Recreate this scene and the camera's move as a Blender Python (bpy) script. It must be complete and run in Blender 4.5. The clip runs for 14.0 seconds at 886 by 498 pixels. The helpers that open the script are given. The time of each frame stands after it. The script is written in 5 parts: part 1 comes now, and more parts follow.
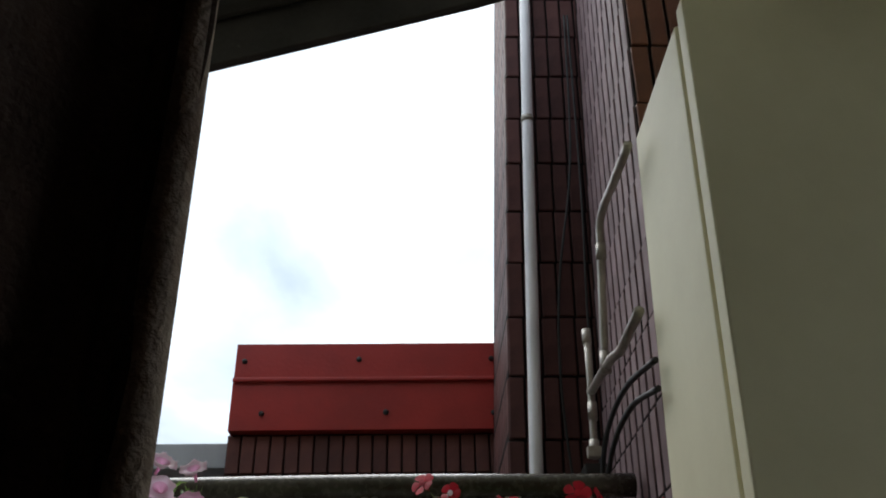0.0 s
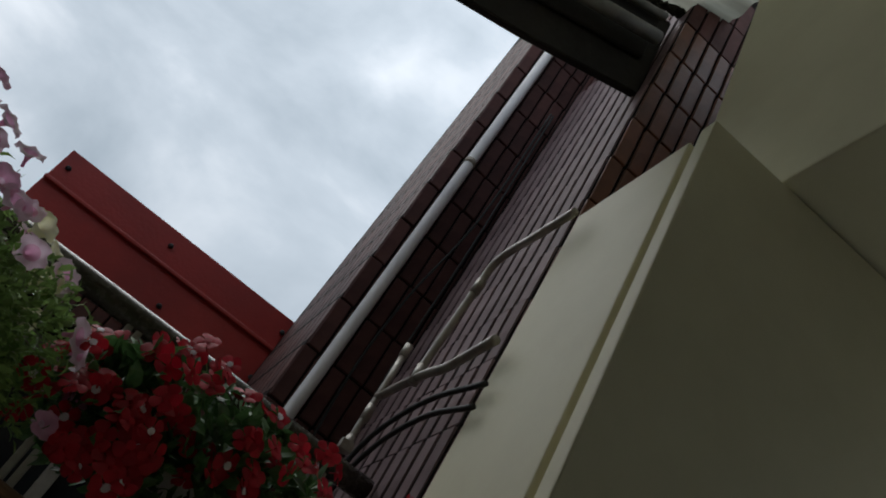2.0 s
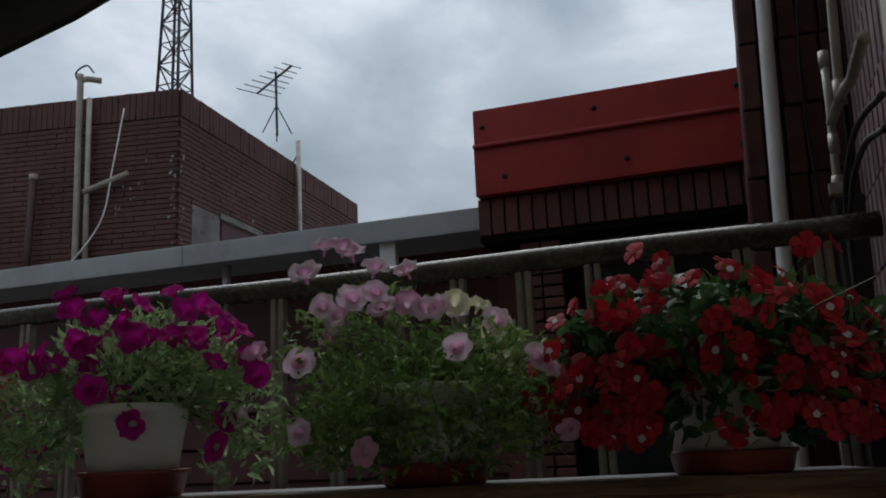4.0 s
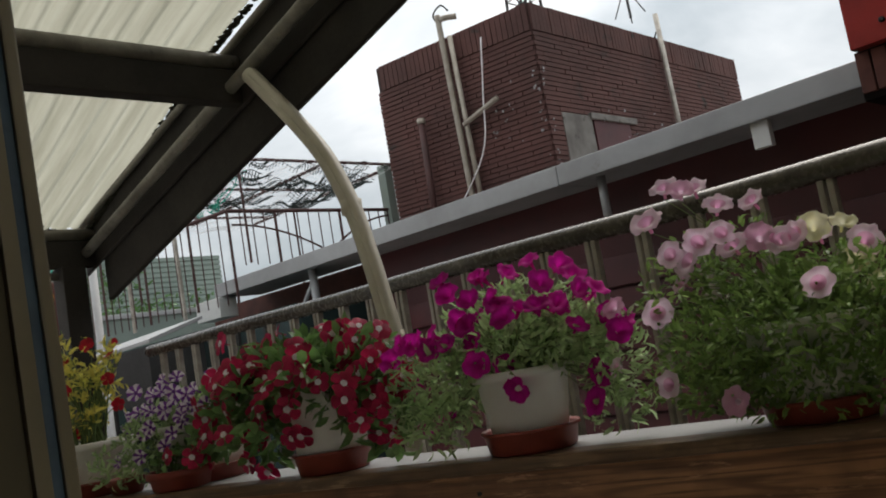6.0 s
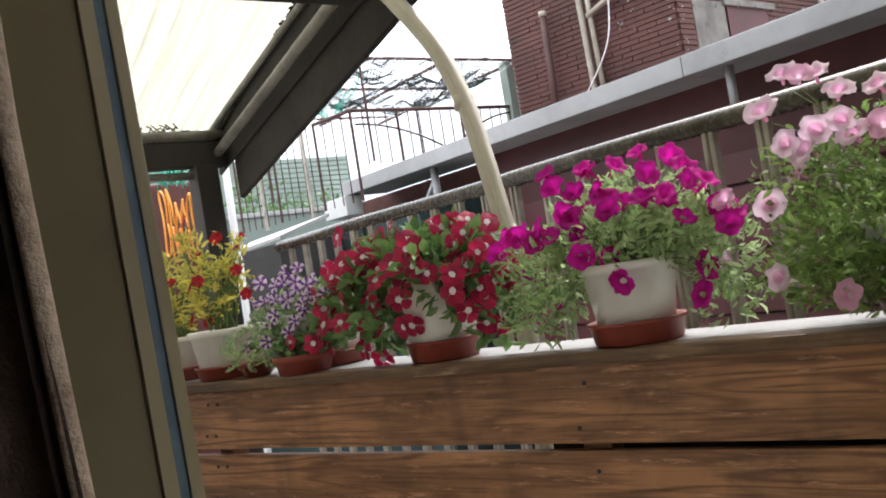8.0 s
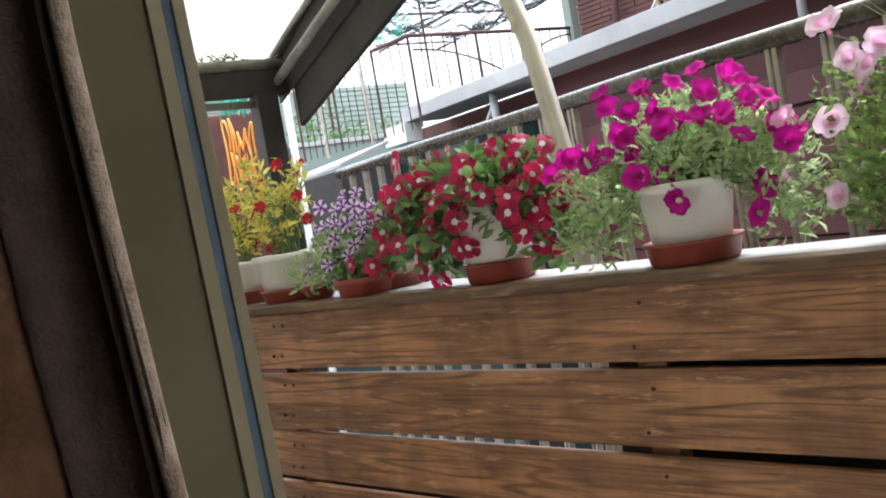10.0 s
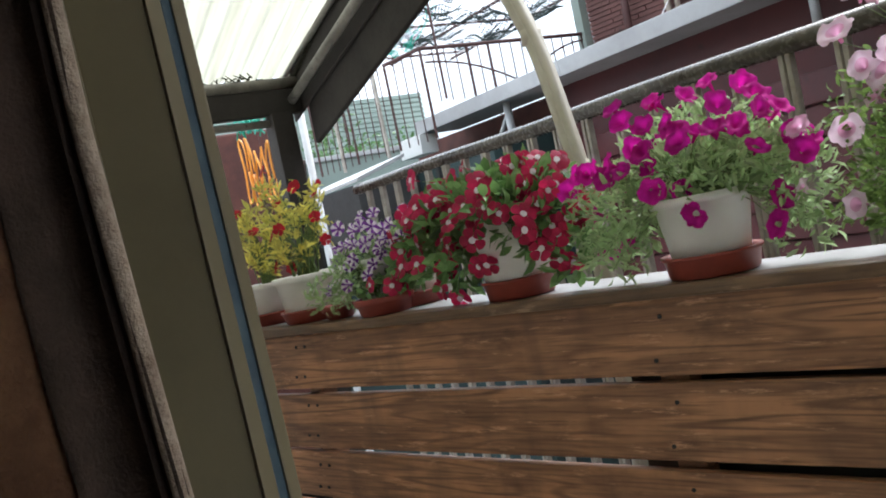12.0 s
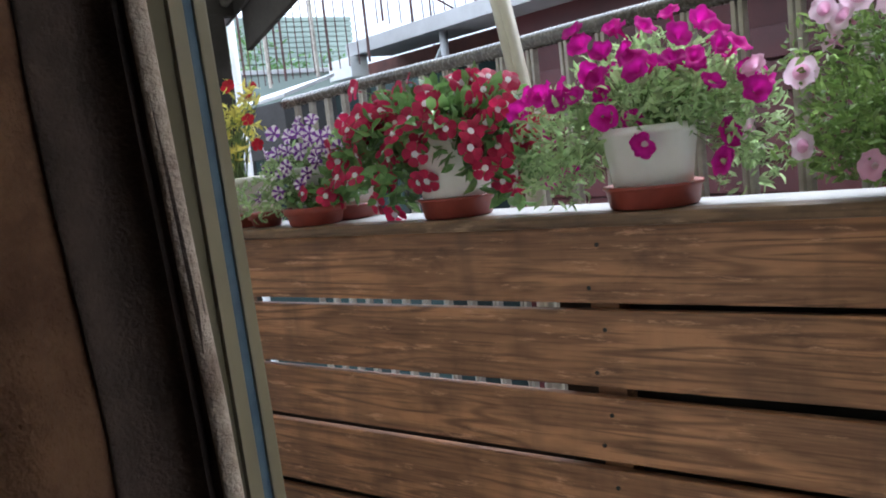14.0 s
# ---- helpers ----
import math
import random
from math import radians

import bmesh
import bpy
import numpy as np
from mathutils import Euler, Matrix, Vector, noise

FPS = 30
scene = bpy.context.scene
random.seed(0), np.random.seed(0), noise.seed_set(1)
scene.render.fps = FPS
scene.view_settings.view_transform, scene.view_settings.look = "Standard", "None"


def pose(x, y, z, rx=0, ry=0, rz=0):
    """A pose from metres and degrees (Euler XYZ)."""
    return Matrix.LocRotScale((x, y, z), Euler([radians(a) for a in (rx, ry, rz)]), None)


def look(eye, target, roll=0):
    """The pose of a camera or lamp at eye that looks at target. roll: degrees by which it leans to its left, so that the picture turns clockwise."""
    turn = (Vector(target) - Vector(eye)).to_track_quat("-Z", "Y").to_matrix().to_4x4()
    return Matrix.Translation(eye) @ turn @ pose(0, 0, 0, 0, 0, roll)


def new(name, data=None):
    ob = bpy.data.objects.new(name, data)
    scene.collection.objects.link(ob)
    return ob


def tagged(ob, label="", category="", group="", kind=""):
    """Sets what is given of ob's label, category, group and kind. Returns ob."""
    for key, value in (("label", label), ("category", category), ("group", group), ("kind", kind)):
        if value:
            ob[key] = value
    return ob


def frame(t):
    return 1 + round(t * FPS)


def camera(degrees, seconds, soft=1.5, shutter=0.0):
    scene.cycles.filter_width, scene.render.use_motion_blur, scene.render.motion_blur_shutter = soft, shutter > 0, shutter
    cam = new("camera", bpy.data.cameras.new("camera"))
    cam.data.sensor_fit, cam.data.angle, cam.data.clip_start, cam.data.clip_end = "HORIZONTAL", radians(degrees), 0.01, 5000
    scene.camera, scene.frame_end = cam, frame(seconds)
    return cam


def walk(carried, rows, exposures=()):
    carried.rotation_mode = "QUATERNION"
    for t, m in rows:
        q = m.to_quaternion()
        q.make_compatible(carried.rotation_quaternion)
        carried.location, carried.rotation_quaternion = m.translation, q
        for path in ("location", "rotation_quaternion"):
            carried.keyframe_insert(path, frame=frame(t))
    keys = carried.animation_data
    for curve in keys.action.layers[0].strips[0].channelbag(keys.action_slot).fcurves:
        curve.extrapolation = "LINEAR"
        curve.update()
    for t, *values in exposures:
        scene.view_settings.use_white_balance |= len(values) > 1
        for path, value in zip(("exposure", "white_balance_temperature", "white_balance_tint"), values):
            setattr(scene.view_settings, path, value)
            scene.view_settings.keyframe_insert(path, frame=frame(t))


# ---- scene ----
cam = camera(53.5, 14.0, soft=1.9)
PATH = [
    (0, (0.367, -0.092, 1.313), (0.414, 1.636, 2.318), -1.0),
    (0.5, (0.373, -0.042, 1.26), (0.437, 1.665, 2.3), 4.9),
    (1, (0.346, 0.035, 1.18), (0.604, 1.677, 2.293), 15.4),
    (1.5, (0.3, 0.109, 1.109), (0.698, 1.65, 2.32), 27.1),
    (2, (0.299, 0.115, 1.104), (0.666, 1.632, 2.354), 31.3),
    (2.5, (0.312, 0.105, 1.115), (0.621, 1.694, 2.29), 28.3),
    (3, (0.386, 0.013, 1.243), (0.422, 1.814, 2.113), 16.4),
    (3.5, (0.482, -0.065, 1.37), (0.136, 1.819, 1.947), 4.4),
    (3.7, (0.502, -0.073, 1.388), (0.042, 1.807, 1.892), 1.2),
    (5.8, (0.638, -0.044, 1.548), (-0.732, 1.391, 1.802), -9.7),
    (6, (0.646, -0.043, 1.548), (-0.775, 1.345, 1.785), -9.7),
    (6.5, (0.656, -0.045, 1.541), (-0.882, 1.221, 1.724), -9.3),
    (7, (0.675, -0.033, 1.542), (-0.927, 1.155, 1.691), -9.6),
    (7.5, (0.684, -0.022, 1.537), (-0.952, 1.122, 1.653), -9.6),
    (8, (0.678, -0.021, 1.528), (-0.959, 1.126, 1.589), -9.2),
    (8.5, (0.68, -0.016, 1.524), (-0.959, 1.13, 1.503), -9.0),
    (9, (0.685, -0.02, 1.519), (-0.999, 1.055, 1.436), -8.5),
    (9.2, (0.69, -0.023, 1.51), (-1.012, 1.025, 1.422), -8.4),
    (11.5, (0.705, -0.02, 1.537), (-1.04, 0.955, 1.48), -11.4),
    (12, (0.707, -0.018, 1.54), (-1.04, 0.954, 1.485), -11.7),
    (12.5, (0.708, -0.02, 1.541), (-1.04, 0.95, 1.488), -11.9),
    (13, (0.706, -0.018, 1.539), (-1.041, 0.953, 1.479), -11.8),
    (13.5, (0.702, -0.022, 1.535), (-1.028, 0.978, 1.434), -10.3),
    (14, (0.656, -0.061, 1.502), (-0.987, 1.058, 1.276), -6.4),
]
EXPOSURES = [(0, 0.7, 6350, 10), (0.5, 0.0, 6250, 10), (1.5, -0.3, 6350, 10), (2.5, -0.36, 6350, 10), (3.5, -0.45, 6200, 10), (3.7, -0.42, 6200, 10), (5.8, 0.4, 6950, 13), (6.5, 1.22, 7300, 12), (7.5, 2.08, 6950, 16), (8.5, 2.3, 6800, 15), (9.2, 2.75, 6700, 15), (11.5, 2.05, 6350, 12), (13.3, 2.05, 6350, 12), (14.0, 2.35, 5950, 14)]
walk(cam, [(t, look(eye, target, roll)) for t, eye, target, roll in PATH], EXPOSURES)

# ---- light ----
SUN_ELEV, SUN_ROT = radians(60), radians(-24)
world = bpy.data.worlds.new("overcast_sky")
scene.world = world
world.use_nodes = True
wn, wl = world.node_tree.nodes, world.node_tree.links
wn.clear()
w_out = wn.new("ShaderNodeOutputWorld")
w_bg = wn.new("ShaderNodeBackground")
w_sky = wn.new("ShaderNodeTexSky")
w_sky.sky_type, w_sky.sun_disc, w_sky.sun_elevation, w_sky.sun_rotation = "NISHITA", False, SUN_ELEV, SUN_ROT
w_co = wn.new("ShaderNodeTexCoord")
w_map = wn.new("ShaderNodeMapping")
w_map.inputs["Scale"].default_value = (1.0, 1.0, 1.9)
w_no = wn.new("ShaderNodeTexNoise")
w_no.inputs["Scale"].default_value, w_no.inputs["Detail"].default_value = 2.6, 7.0
w_no.inputs["Roughness"].default_value, w_no.inputs["Distortion"].default_value = 0.52, 0.35
w_ramp = wn.new("ShaderNodeValToRGB")
cr = w_ramp.color_ramp
cr.elements[0].position, cr.elements[0].color = 0.34, (3.6, 4.3, 4.85, 1)
cr.elements[1].position, cr.elements[1].color = 0.70, (10.2, 10.6, 11.0, 1)
mid = cr.elements.new(0.52)
mid.color = (5.9, 6.6, 7.2, 1)
w_mix = wn.new("ShaderNodeMix")
w_mix.data_type = "RGBA"
w_mix.inputs["Factor"].default_value = 0.93
wl.new(w_co.outputs["Generated"], w_map.inputs["Vector"])
wl.new(w_map.outputs["Vector"], w_no.inputs["Vector"])
wl.new(w_no.outputs["Fac"], w_ramp.inputs["Fac"])
wl.new(w_sky.outputs["Color"], w_mix.inputs["A"])
wl.new(w_ramp.outputs["Color"], w_mix.inputs["B"])
# an overcast sky is brighter towards the zenith
w_sep = wn.new("ShaderNodeSeparateXYZ")
wl.new(w_co.outputs["Generated"], w_sep.inputs["Vector"])
w_zen = wn.new("ShaderNodeMapRange")
w_zen.inputs["From Min"].default_value, w_zen.inputs["From Max"].default_value = 0.0, 1.0
w_zen.inputs["To Min"].default_value, w_zen.inputs["To Max"].default_value = 0.66, 1.75
wl.new(w_sep.outputs["Z"], w_zen.inputs["Value"])
w_mul = wn.new("ShaderNodeVectorMath")
w_mul.operation = "SCALE"
wl.new(w_mix.outputs["Result"], w_mul.inputs[0])
wl.new(w_zen.outputs["Result"], w_mul.inputs["Scale"])
wl.new(w_mul.outputs["Vector"], w_bg.inputs["Color"])
w_bg.inputs["Strength"].default_value = 0.1
wl.new(w_bg.outputs["Background"], w_out.inputs["Surface"])

sun_data = bpy.data.lights.new("sun", "SUN")
sun_data.energy, sun_data.angle, sun_data.color = 1.3, radians(50), (1.0, 0.97, 0.92)
sun = new("sun", sun_data)
sun.matrix_world = look((0, 0, 30), Vector((0, 0, 30)) - Vector((math.sin(SUN_ROT) * math.cos(SUN_ELEV), math.cos(SUN_ROT) * math.cos(SUN_ELEV), math.sin(SUN_ELEV))))


# ---- materials ----
def material(name, base, second=None, rough=0.7, metal=0.0, scale=12.0, fine=90.0, bump=0.15, third=None, spots=0.0, stretch=(1, 1, 1),
             vary=0.0, trans=0.0, spec=0.4):
    """A surface with stains at one scale and grain at another, at real size."""
    m = bpy.data.materials.new(name)
    m.use_nodes = True
    nt = m.node_tree
    n, l = nt.nodes, nt.links
    b = n["Principled BSDF"]
    b.inputs["Roughness"].default_value, b.inputs["Metallic"].default_value = rough, metal
    b.inputs["Specular IOR Level"].default_value = spec
    co = n.new("ShaderNodeTexCoord")
    mp = n.new("ShaderNodeMapping")
    mp.inputs["Scale"].default_value = stretch
    l.new(co.outputs["Object"], mp.inputs["Vector"])
    big = n.new("ShaderNodeTexNoise")
    big.inputs["Scale"].default_value, big.inputs["Detail"].default_value, big.inputs["Roughness"].default_value = scale, 6.0, 0.62
    small = n.new("ShaderNodeTexNoise")
    small.inputs["Scale"].default_value, small.inputs["Detail"].default_value = fine, 4.0
    l.new(mp.outputs["Vector"], big.inputs["Vector"])
    l.new(mp.outputs["Vector"], small.inputs["Vector"])
    second = second or tuple(c * 0.72 for c in base)
    mix = n.new("ShaderNodeMix")
    mix.data_type = "RGBA"
    mix.inputs["A"].default_value, mix.inputs["B"].default_value = (*base, 1), (*second, 1)
    ramp = n.new("ShaderNodeMapRange")
    ramp.inputs["From Min"].default_value, ramp.inputs["From Max"].default_value = 0.38, 0.66
    l.new(big.outputs["Fac"], ramp.inputs["Value"])
    l.new(ramp.outputs["Result"], mix.inputs["Factor"])
    col = mix.outputs["Result"]
    if third:
        m2 = n.new("ShaderNodeMix")
        m2.data_type = "RGBA"
        m2.inputs["B"].default_value = (*third, 1)
        r2 = n.new("ShaderNodeMapRange")
        r2.inputs["From Min"].default_value, r2.inputs["From Max"].default_value = 0.62 - spots, 0.72 - spots
        mid2 = n.new("ShaderNodeTexNoise")
        mid2.inputs["Scale"].default_value, mid2.inputs["Detail"].default_value, mid2.inputs["Roughness"].default_value = scale * 2.3, 8.0, 0.7
        l.new(mp.outputs["Vector"], mid2.inputs["Vector"])
        l.new(mid2.outputs["Fac"], r2.inputs["Value"])
        l.new(r2.outputs["Result"], m2.inputs["Factor"])
        l.new(col, m2.inputs["A"])
        col = m2.outputs["Result"]
    if vary:
        info = n.new("ShaderNodeObjectInfo")
        isl = n.new("ShaderNodeNewGeometry")
        add = n.new("ShaderNodeMath")
        add.operation = "ADD"
        l.new(info.outputs["Random"], add.inputs[0])
        l.new(isl.outputs["Random Per Island"], add.inputs[1])
        fr = n.new("ShaderNodeMath")
        fr.operation = "FRACT"
        l.new(add.outputs[0], fr.inputs[0])
        hs = n.new("ShaderNodeHueSaturation")
        vr = n.new("ShaderNodeMapRange")
        vr.inputs["To Min"].default_value, vr.inputs["To Max"].default_value = 1 - vary, 1 + vary
        l.new(fr.outputs[0], vr.inputs["Value"])
        l.new(vr.outputs["Result"], hs.inputs["Value"])
        l.new(col, hs.inputs["Color"])
        col = hs.outputs["Color"]
    l.new(col, b.inputs["Base Color"])
    gl = n.new("ShaderNodeMapRange")
    gl.inputs["To Min"].default_value, gl.inputs["To Max"].default_value = max(0.05, rough - 0.12), min(1, rough + 0.12)
    l.new(small.outputs["Fac"], gl.inputs["Value"])
    l.new(gl.outputs["Result"], b.inputs["Roughness"])
    if bump:
        bp = n.new("ShaderNodeBump")
        bp.inputs["Strength"].default_value, bp.inputs["Distance"].default_value = bump, 0.004
        l.new(small.outputs["Fac"], bp.inputs["Height"])
        l.new(bp.outputs["Normal"], b.inputs["Normal"])
    if trans:
        out = n["Material Output"]
        tr = n.new("ShaderNodeBsdfTranslucent")
        l.new(col, tr.inputs["Color"])
        ms = n.new("ShaderNodeMixShader")
        ms.inputs["Fac"].default_value = trans
        l.new(b.outputs["BSDF"], ms.inputs[1])
        l.new(tr.outputs["BSDF"], ms.inputs[2])
        l.new(ms.outputs["Shader"], out.inputs["Surface"])
    return m


def wood_material(name, light, dark, scale=1.0):
    """Stained softwood: rings stretched along the plank, knots and worn patches."""
    m = bpy.data.materials.new(name)
    m.use_nodes = True
    n, l = m.node_tree.nodes, m.node_tree.links
    b = n["Principled BSDF"]
    co = n.new("ShaderNodeTexCoord")
    info = n.new("ShaderNodeObjectInfo")
    shift = n.new("ShaderNodeVectorMath")
    shift.operation = "ADD"
    off = n.new("ShaderNodeMath")
    off.operation = "MULTIPLY"
    off.inputs[1].default_value = 9.0
    l.new(info.outputs["Random"], off.inputs[0])
    l.new(co.outputs["Object"], shift.inputs[0])
    l.new(off.outputs[0], shift.inputs[1])
    mp = n.new("ShaderNodeMapping")
    mp.inputs["Scale"].default_value = (0.9 * scale, 13 * scale, 13 * scale)
    l.new(shift.outputs["Vector"], mp.inputs["Vector"])
    rings = n.new("ShaderNodeTexNoise")
    rings.inputs["Scale"].default_value, rings.inputs["Detail"].default_value, rings.inputs["Distortion"].default_value = 1.25, 1.0, 0.3
    l.new(mp.outputs["Vector"], rings.inputs["Vector"])
    mul = n.new("ShaderNodeMath")
    mul.operation = "MULTIPLY"
    mul.inputs[1].default_value = 58.0
    l.new(rings.outputs["Fac"], mul.inputs[0])
    sine = n.new("ShaderNodeMath")
    sine.operation = "SINE"
    l.new(mul.outputs[0], sine.inputs[0])
    mp2 = n.new("ShaderNodeMapping")
    mp2.inputs["Scale"].default_value = (6, 160, 160)
    l.new(shift.outputs["Vector"], mp2.inputs["Vector"])
    grain = n.new("ShaderNodeTexNoise")
    grain.inputs["Scale"].default_value, grain.inputs["Detail"].default_value = 1.0, 5.0
    l.new(mp2.outputs["Vector"], grain.inputs["Vector"])
    wear = n.new("ShaderNodeTexNoise")
    wear.inputs["Scale"].default_value, wear.inputs["Detail"].default_value, wear.inputs["Roughness"].default_value = 5.5, 7.0, 0.7
    mp3 = n.new("ShaderNodeMapping")
    mp3.inputs["Scale"].default_value = (1.0, 2.2, 2.2)
    l.new(shift.outputs["Vector"], mp3.inputs["Vector"])
    l.new(mp3.outputs["Vector"], wear.inputs["Vector"])

    def mixed(a, bcol, fac_socket, lo, hi):
        r = n.new("ShaderNodeMapRange")
        r.inputs["From Min"].default_value, r.inputs["From Max"].default_value = lo, hi
        l.new(fac_socket, r.inputs["Value"])
        x = n.new("ShaderNodeMix")
        x.data_type = "RGBA"
        l.new(r.outputs["Result"], x.inputs["Factor"])
        for key, v in (("A", a), ("B", bcol)):
            if isinstance(v, tuple):
                x.inputs[key].default_value = (*v, 1)
            else:
                l.new(v, x.inputs[key])
        return x.outputs["Result"]

    # the rings show where the stain has worn thin; elsewhere a dull brown film covers them
    film = mixed(tuple(0.45 * a_ + 0.55 * b_ for a_, b_ in zip(light, dark)), tuple(0.8 * c for c in dark), grain.outputs["Fac"], 0.38, 0.75)
    c1 = mixed(light, tuple(0.2 * a_ + 0.8 * b_ for a_, b_ in zip(light, dark)), sine.outputs[0], 0.0, 1.0)
    c1 = mixed(c1, tuple(c * 0.5 for c in dark), grain.outputs["Fac"], 0.52, 0.8)
    bare = n.new("ShaderNodeTexNoise")
    bare.inputs["Scale"].default_value, bare.inputs["Detail"].default_value, bare.inputs["Roughness"].default_value = 1.0, 4.0, 0.6
    mp5 = n.new("ShaderNodeMapping")
    mp5.inputs["Scale"].default_value = (2.6, 11, 11)
    l.new(shift.outputs["Vector"], mp5.inputs["Vector"])
    l.new(mp5.outputs["Vector"], bare.inputs["Vector"])
    c2 = mixed(film, c1, bare.outputs["Fac"], 0.43, 0.58)
    c3 = mixed(c2, tuple(c * 0.55 for c in dark), wear.outputs["Fac"], 0.58, 0.8)
    stain = n.new("ShaderNodeTexNoise")
    stain.inputs["Scale"].default_value, stain.inputs["Detail"].default_value = 1.0, 5.0
    mp4 = n.new("ShaderNodeMapping")
    mp4.inputs["Scale"].default_value = (13, 2.0, 2.0)
    l.new(shift.outputs["Vector"], mp4.inputs["Vector"])
    l.new(mp4.outputs["Vector"], stain.inputs["Vector"])
    c3 = mixed(c3, tuple(c * 0.55 + 0.012 for c in dark), stain.outputs["Fac"], 0.5, 0.95)
    hv = n.new("ShaderNodeHueSaturation")
    hr = n.new("ShaderNodeMapRange")
    hr.inputs["To Min"].default_value, hr.inputs["To Max"].default_value = 0.72, 1.12
    l.new(info.outputs["Random"], hr.inputs["Value"])
    l.new(hr.outputs["Result"], hv.inputs["Value"])
    l.new(c3, hv.inputs["Color"])
    c3 = hv.outputs["Color"]
    # pale flakes where the wood is bare
    flake = n.new("ShaderNodeTexNoise")
    flake.inputs["Scale"].default_value, flake.inputs["Detail"].default_value, flake.inputs["Roughness"].default_value = 1.0, 8.0, 0.75
    mp6 = n.new("ShaderNodeMapping")
    mp6.inputs["Scale"].default_value = (7, 42, 42)
    l.new(shift.outputs["Vector"], mp6.inputs["Vector"])
    l.new(mp6.outputs["Vector"], flake.inputs["Vector"])
    c4 = mixed(c3, tuple(min(1, c * 1.15 + 0.05) for c in light), flake.outputs["Fac"], 0.57, 0.66)
    l.new(c4, b.inputs["Base Color"])
    b.inputs["Roughness"].default_value = 0.46
    bp = n.new("ShaderNodeBump")
    bp.inputs["Strength"].default_value, bp.inputs["Distance"].default_value = 0.35, 0.003
    l.new(grain.outputs["Fac"], bp.inputs["Height"])
    l.new(bp.outputs["Normal"], b.inputs["Normal"])
    return m


M = {}
M["plank"] = wood_material("stained_plank", (0.47, 0.228, 0.112), (0.135, 0.061, 0.032))
M["ledge"] = wood_material("weathered_ledge", (0.28, 0.165, 0.09), (0.12, 0.066, 0.036))
M["dark_wood"] = material("weathered_dark_wood", (0.034, 0.029, 0.025), (0.018, 0.015, 0.013), 0.85, scale=5, third=(0.075, 0.068, 0.058), spots=-0.03)
M["roof_pipe"] = material("grimy_grey_pipe", (0.25, 0.235, 0.2), (0.13, 0.12, 0.1), 0.5, scale=9, third=(0.06, 0.055, 0.046), spots=0.03)
M["moss"] = material("dark_dry_moss", (0.035, 0.034, 0.02), (0.02, 0.02, 0.012), 0.95, scale=30, bump=0.5)
M["pvc"] = material("cream_plastic_pipe", (0.58, 0.54, 0.45), (0.46, 0.425, 0.34), 0.45, scale=7, third=(0.32, 0.28, 0.2), spots=-0.05)
M["white_pipe"] = material("white_painted_pipe", (0.84, 0.83, 0.84), (0.72, 0.71, 0.72), 0.45, scale=6, third=(0.35, 0.33, 0.3), spots=-0.06)
M["grey_pipe"] = material("grey_plastic_pipe", (0.36, 0.32, 0.265), (0.26, 0.23, 0.185), 0.45, scale=14, third=(0.2, 0.17, 0.13), spots=-0.03)
M["rail"] = material("dirty_steel_rail", (0.1, 0.088, 0.07), (0.045, 0.038, 0.03), 0.26, 0.15, scale=16, third=(0.05, 0.042, 0.032), spots=0.07)
M["steel"] = material("stainless_steel", (0.42, 0.385, 0.335), (0.27, 0.245, 0.21), 0.33, 0.3, scale=18, third=(0.2, 0.17, 0.12), spots=-0.02)
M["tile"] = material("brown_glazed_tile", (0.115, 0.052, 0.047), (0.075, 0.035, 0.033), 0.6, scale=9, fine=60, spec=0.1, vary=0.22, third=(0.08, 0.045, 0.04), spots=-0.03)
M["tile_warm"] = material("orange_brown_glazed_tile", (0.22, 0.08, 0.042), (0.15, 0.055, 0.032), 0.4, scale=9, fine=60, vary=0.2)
# paler, mauve copy of the brown tile: skylight on the side face is painted in
M["tile_skylit"] = material("skylit_brown_glazed_tile", (0.27, 0.185, 0.19), (0.2, 0.13, 0.135), 0.66, scale=9, fine=60, vary=0.15)
M["house_brick"] = material("soot_stained_brick", (0.105, 0.045, 0.039), (0.07, 0.032, 0.028), 0.85, scale=2.6, fine=45, third=(0.032, 0.027, 0.023), spots=0.03)
M["house_joint"] = material("dark_brick_joint", (0.045, 0.024, 0.02), (0.03, 0.017, 0.015), 0.9, scale=4)
M["grout"] = material("dark_grout", (0.022, 0.017, 0.016), (0.012, 0.01, 0.01), 0.95, scale=15, spec=0.05)
M["brick"] = material("red_brick", (0.125, 0.042, 0.031), (0.075, 0.027, 0.022), 0.8, scale=8, vary=0.3, third=(0.07, 0.04, 0.035), spots=0.0)
M["red_metal"] = material("red_painted_sheet_metal", (0.36, 0.026, 0.02), (0.27, 0.02, 0.016), 0.4, scale=5, third=(0.16, 0.022, 0.02), spots=-0.03)
M["coping"] = material("grey_coated_metal_coping", (0.38, 0.385, 0.39), (0.3, 0.3, 0.3), 0.5, scale=4, third=(0.26, 0.25, 0.23), spots=-0.02)
M["maroon"] = material("maroon_painted_wall", (0.085, 0.016, 0.018), (0.055, 0.011, 0.013), 0.5, scale=3, third=(0.05, 0.015, 0.015), spots=0.0)
M["beige"] = material("beige_painted_plaster", (0.74, 0.70, 0.50), (0.67, 0.63, 0.44), 0.6, scale=3.5, fine=160, bump=0.06, third=(0.5, 0.44, 0.3), spots=-0.09)
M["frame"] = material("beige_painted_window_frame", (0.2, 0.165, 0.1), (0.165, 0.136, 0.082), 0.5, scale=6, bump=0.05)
M["gasket"] = material("blue_grey_rubber_gasket", (0.075, 0.115, 0.15), (0.05, 0.08, 0.11), 0.5, scale=30)
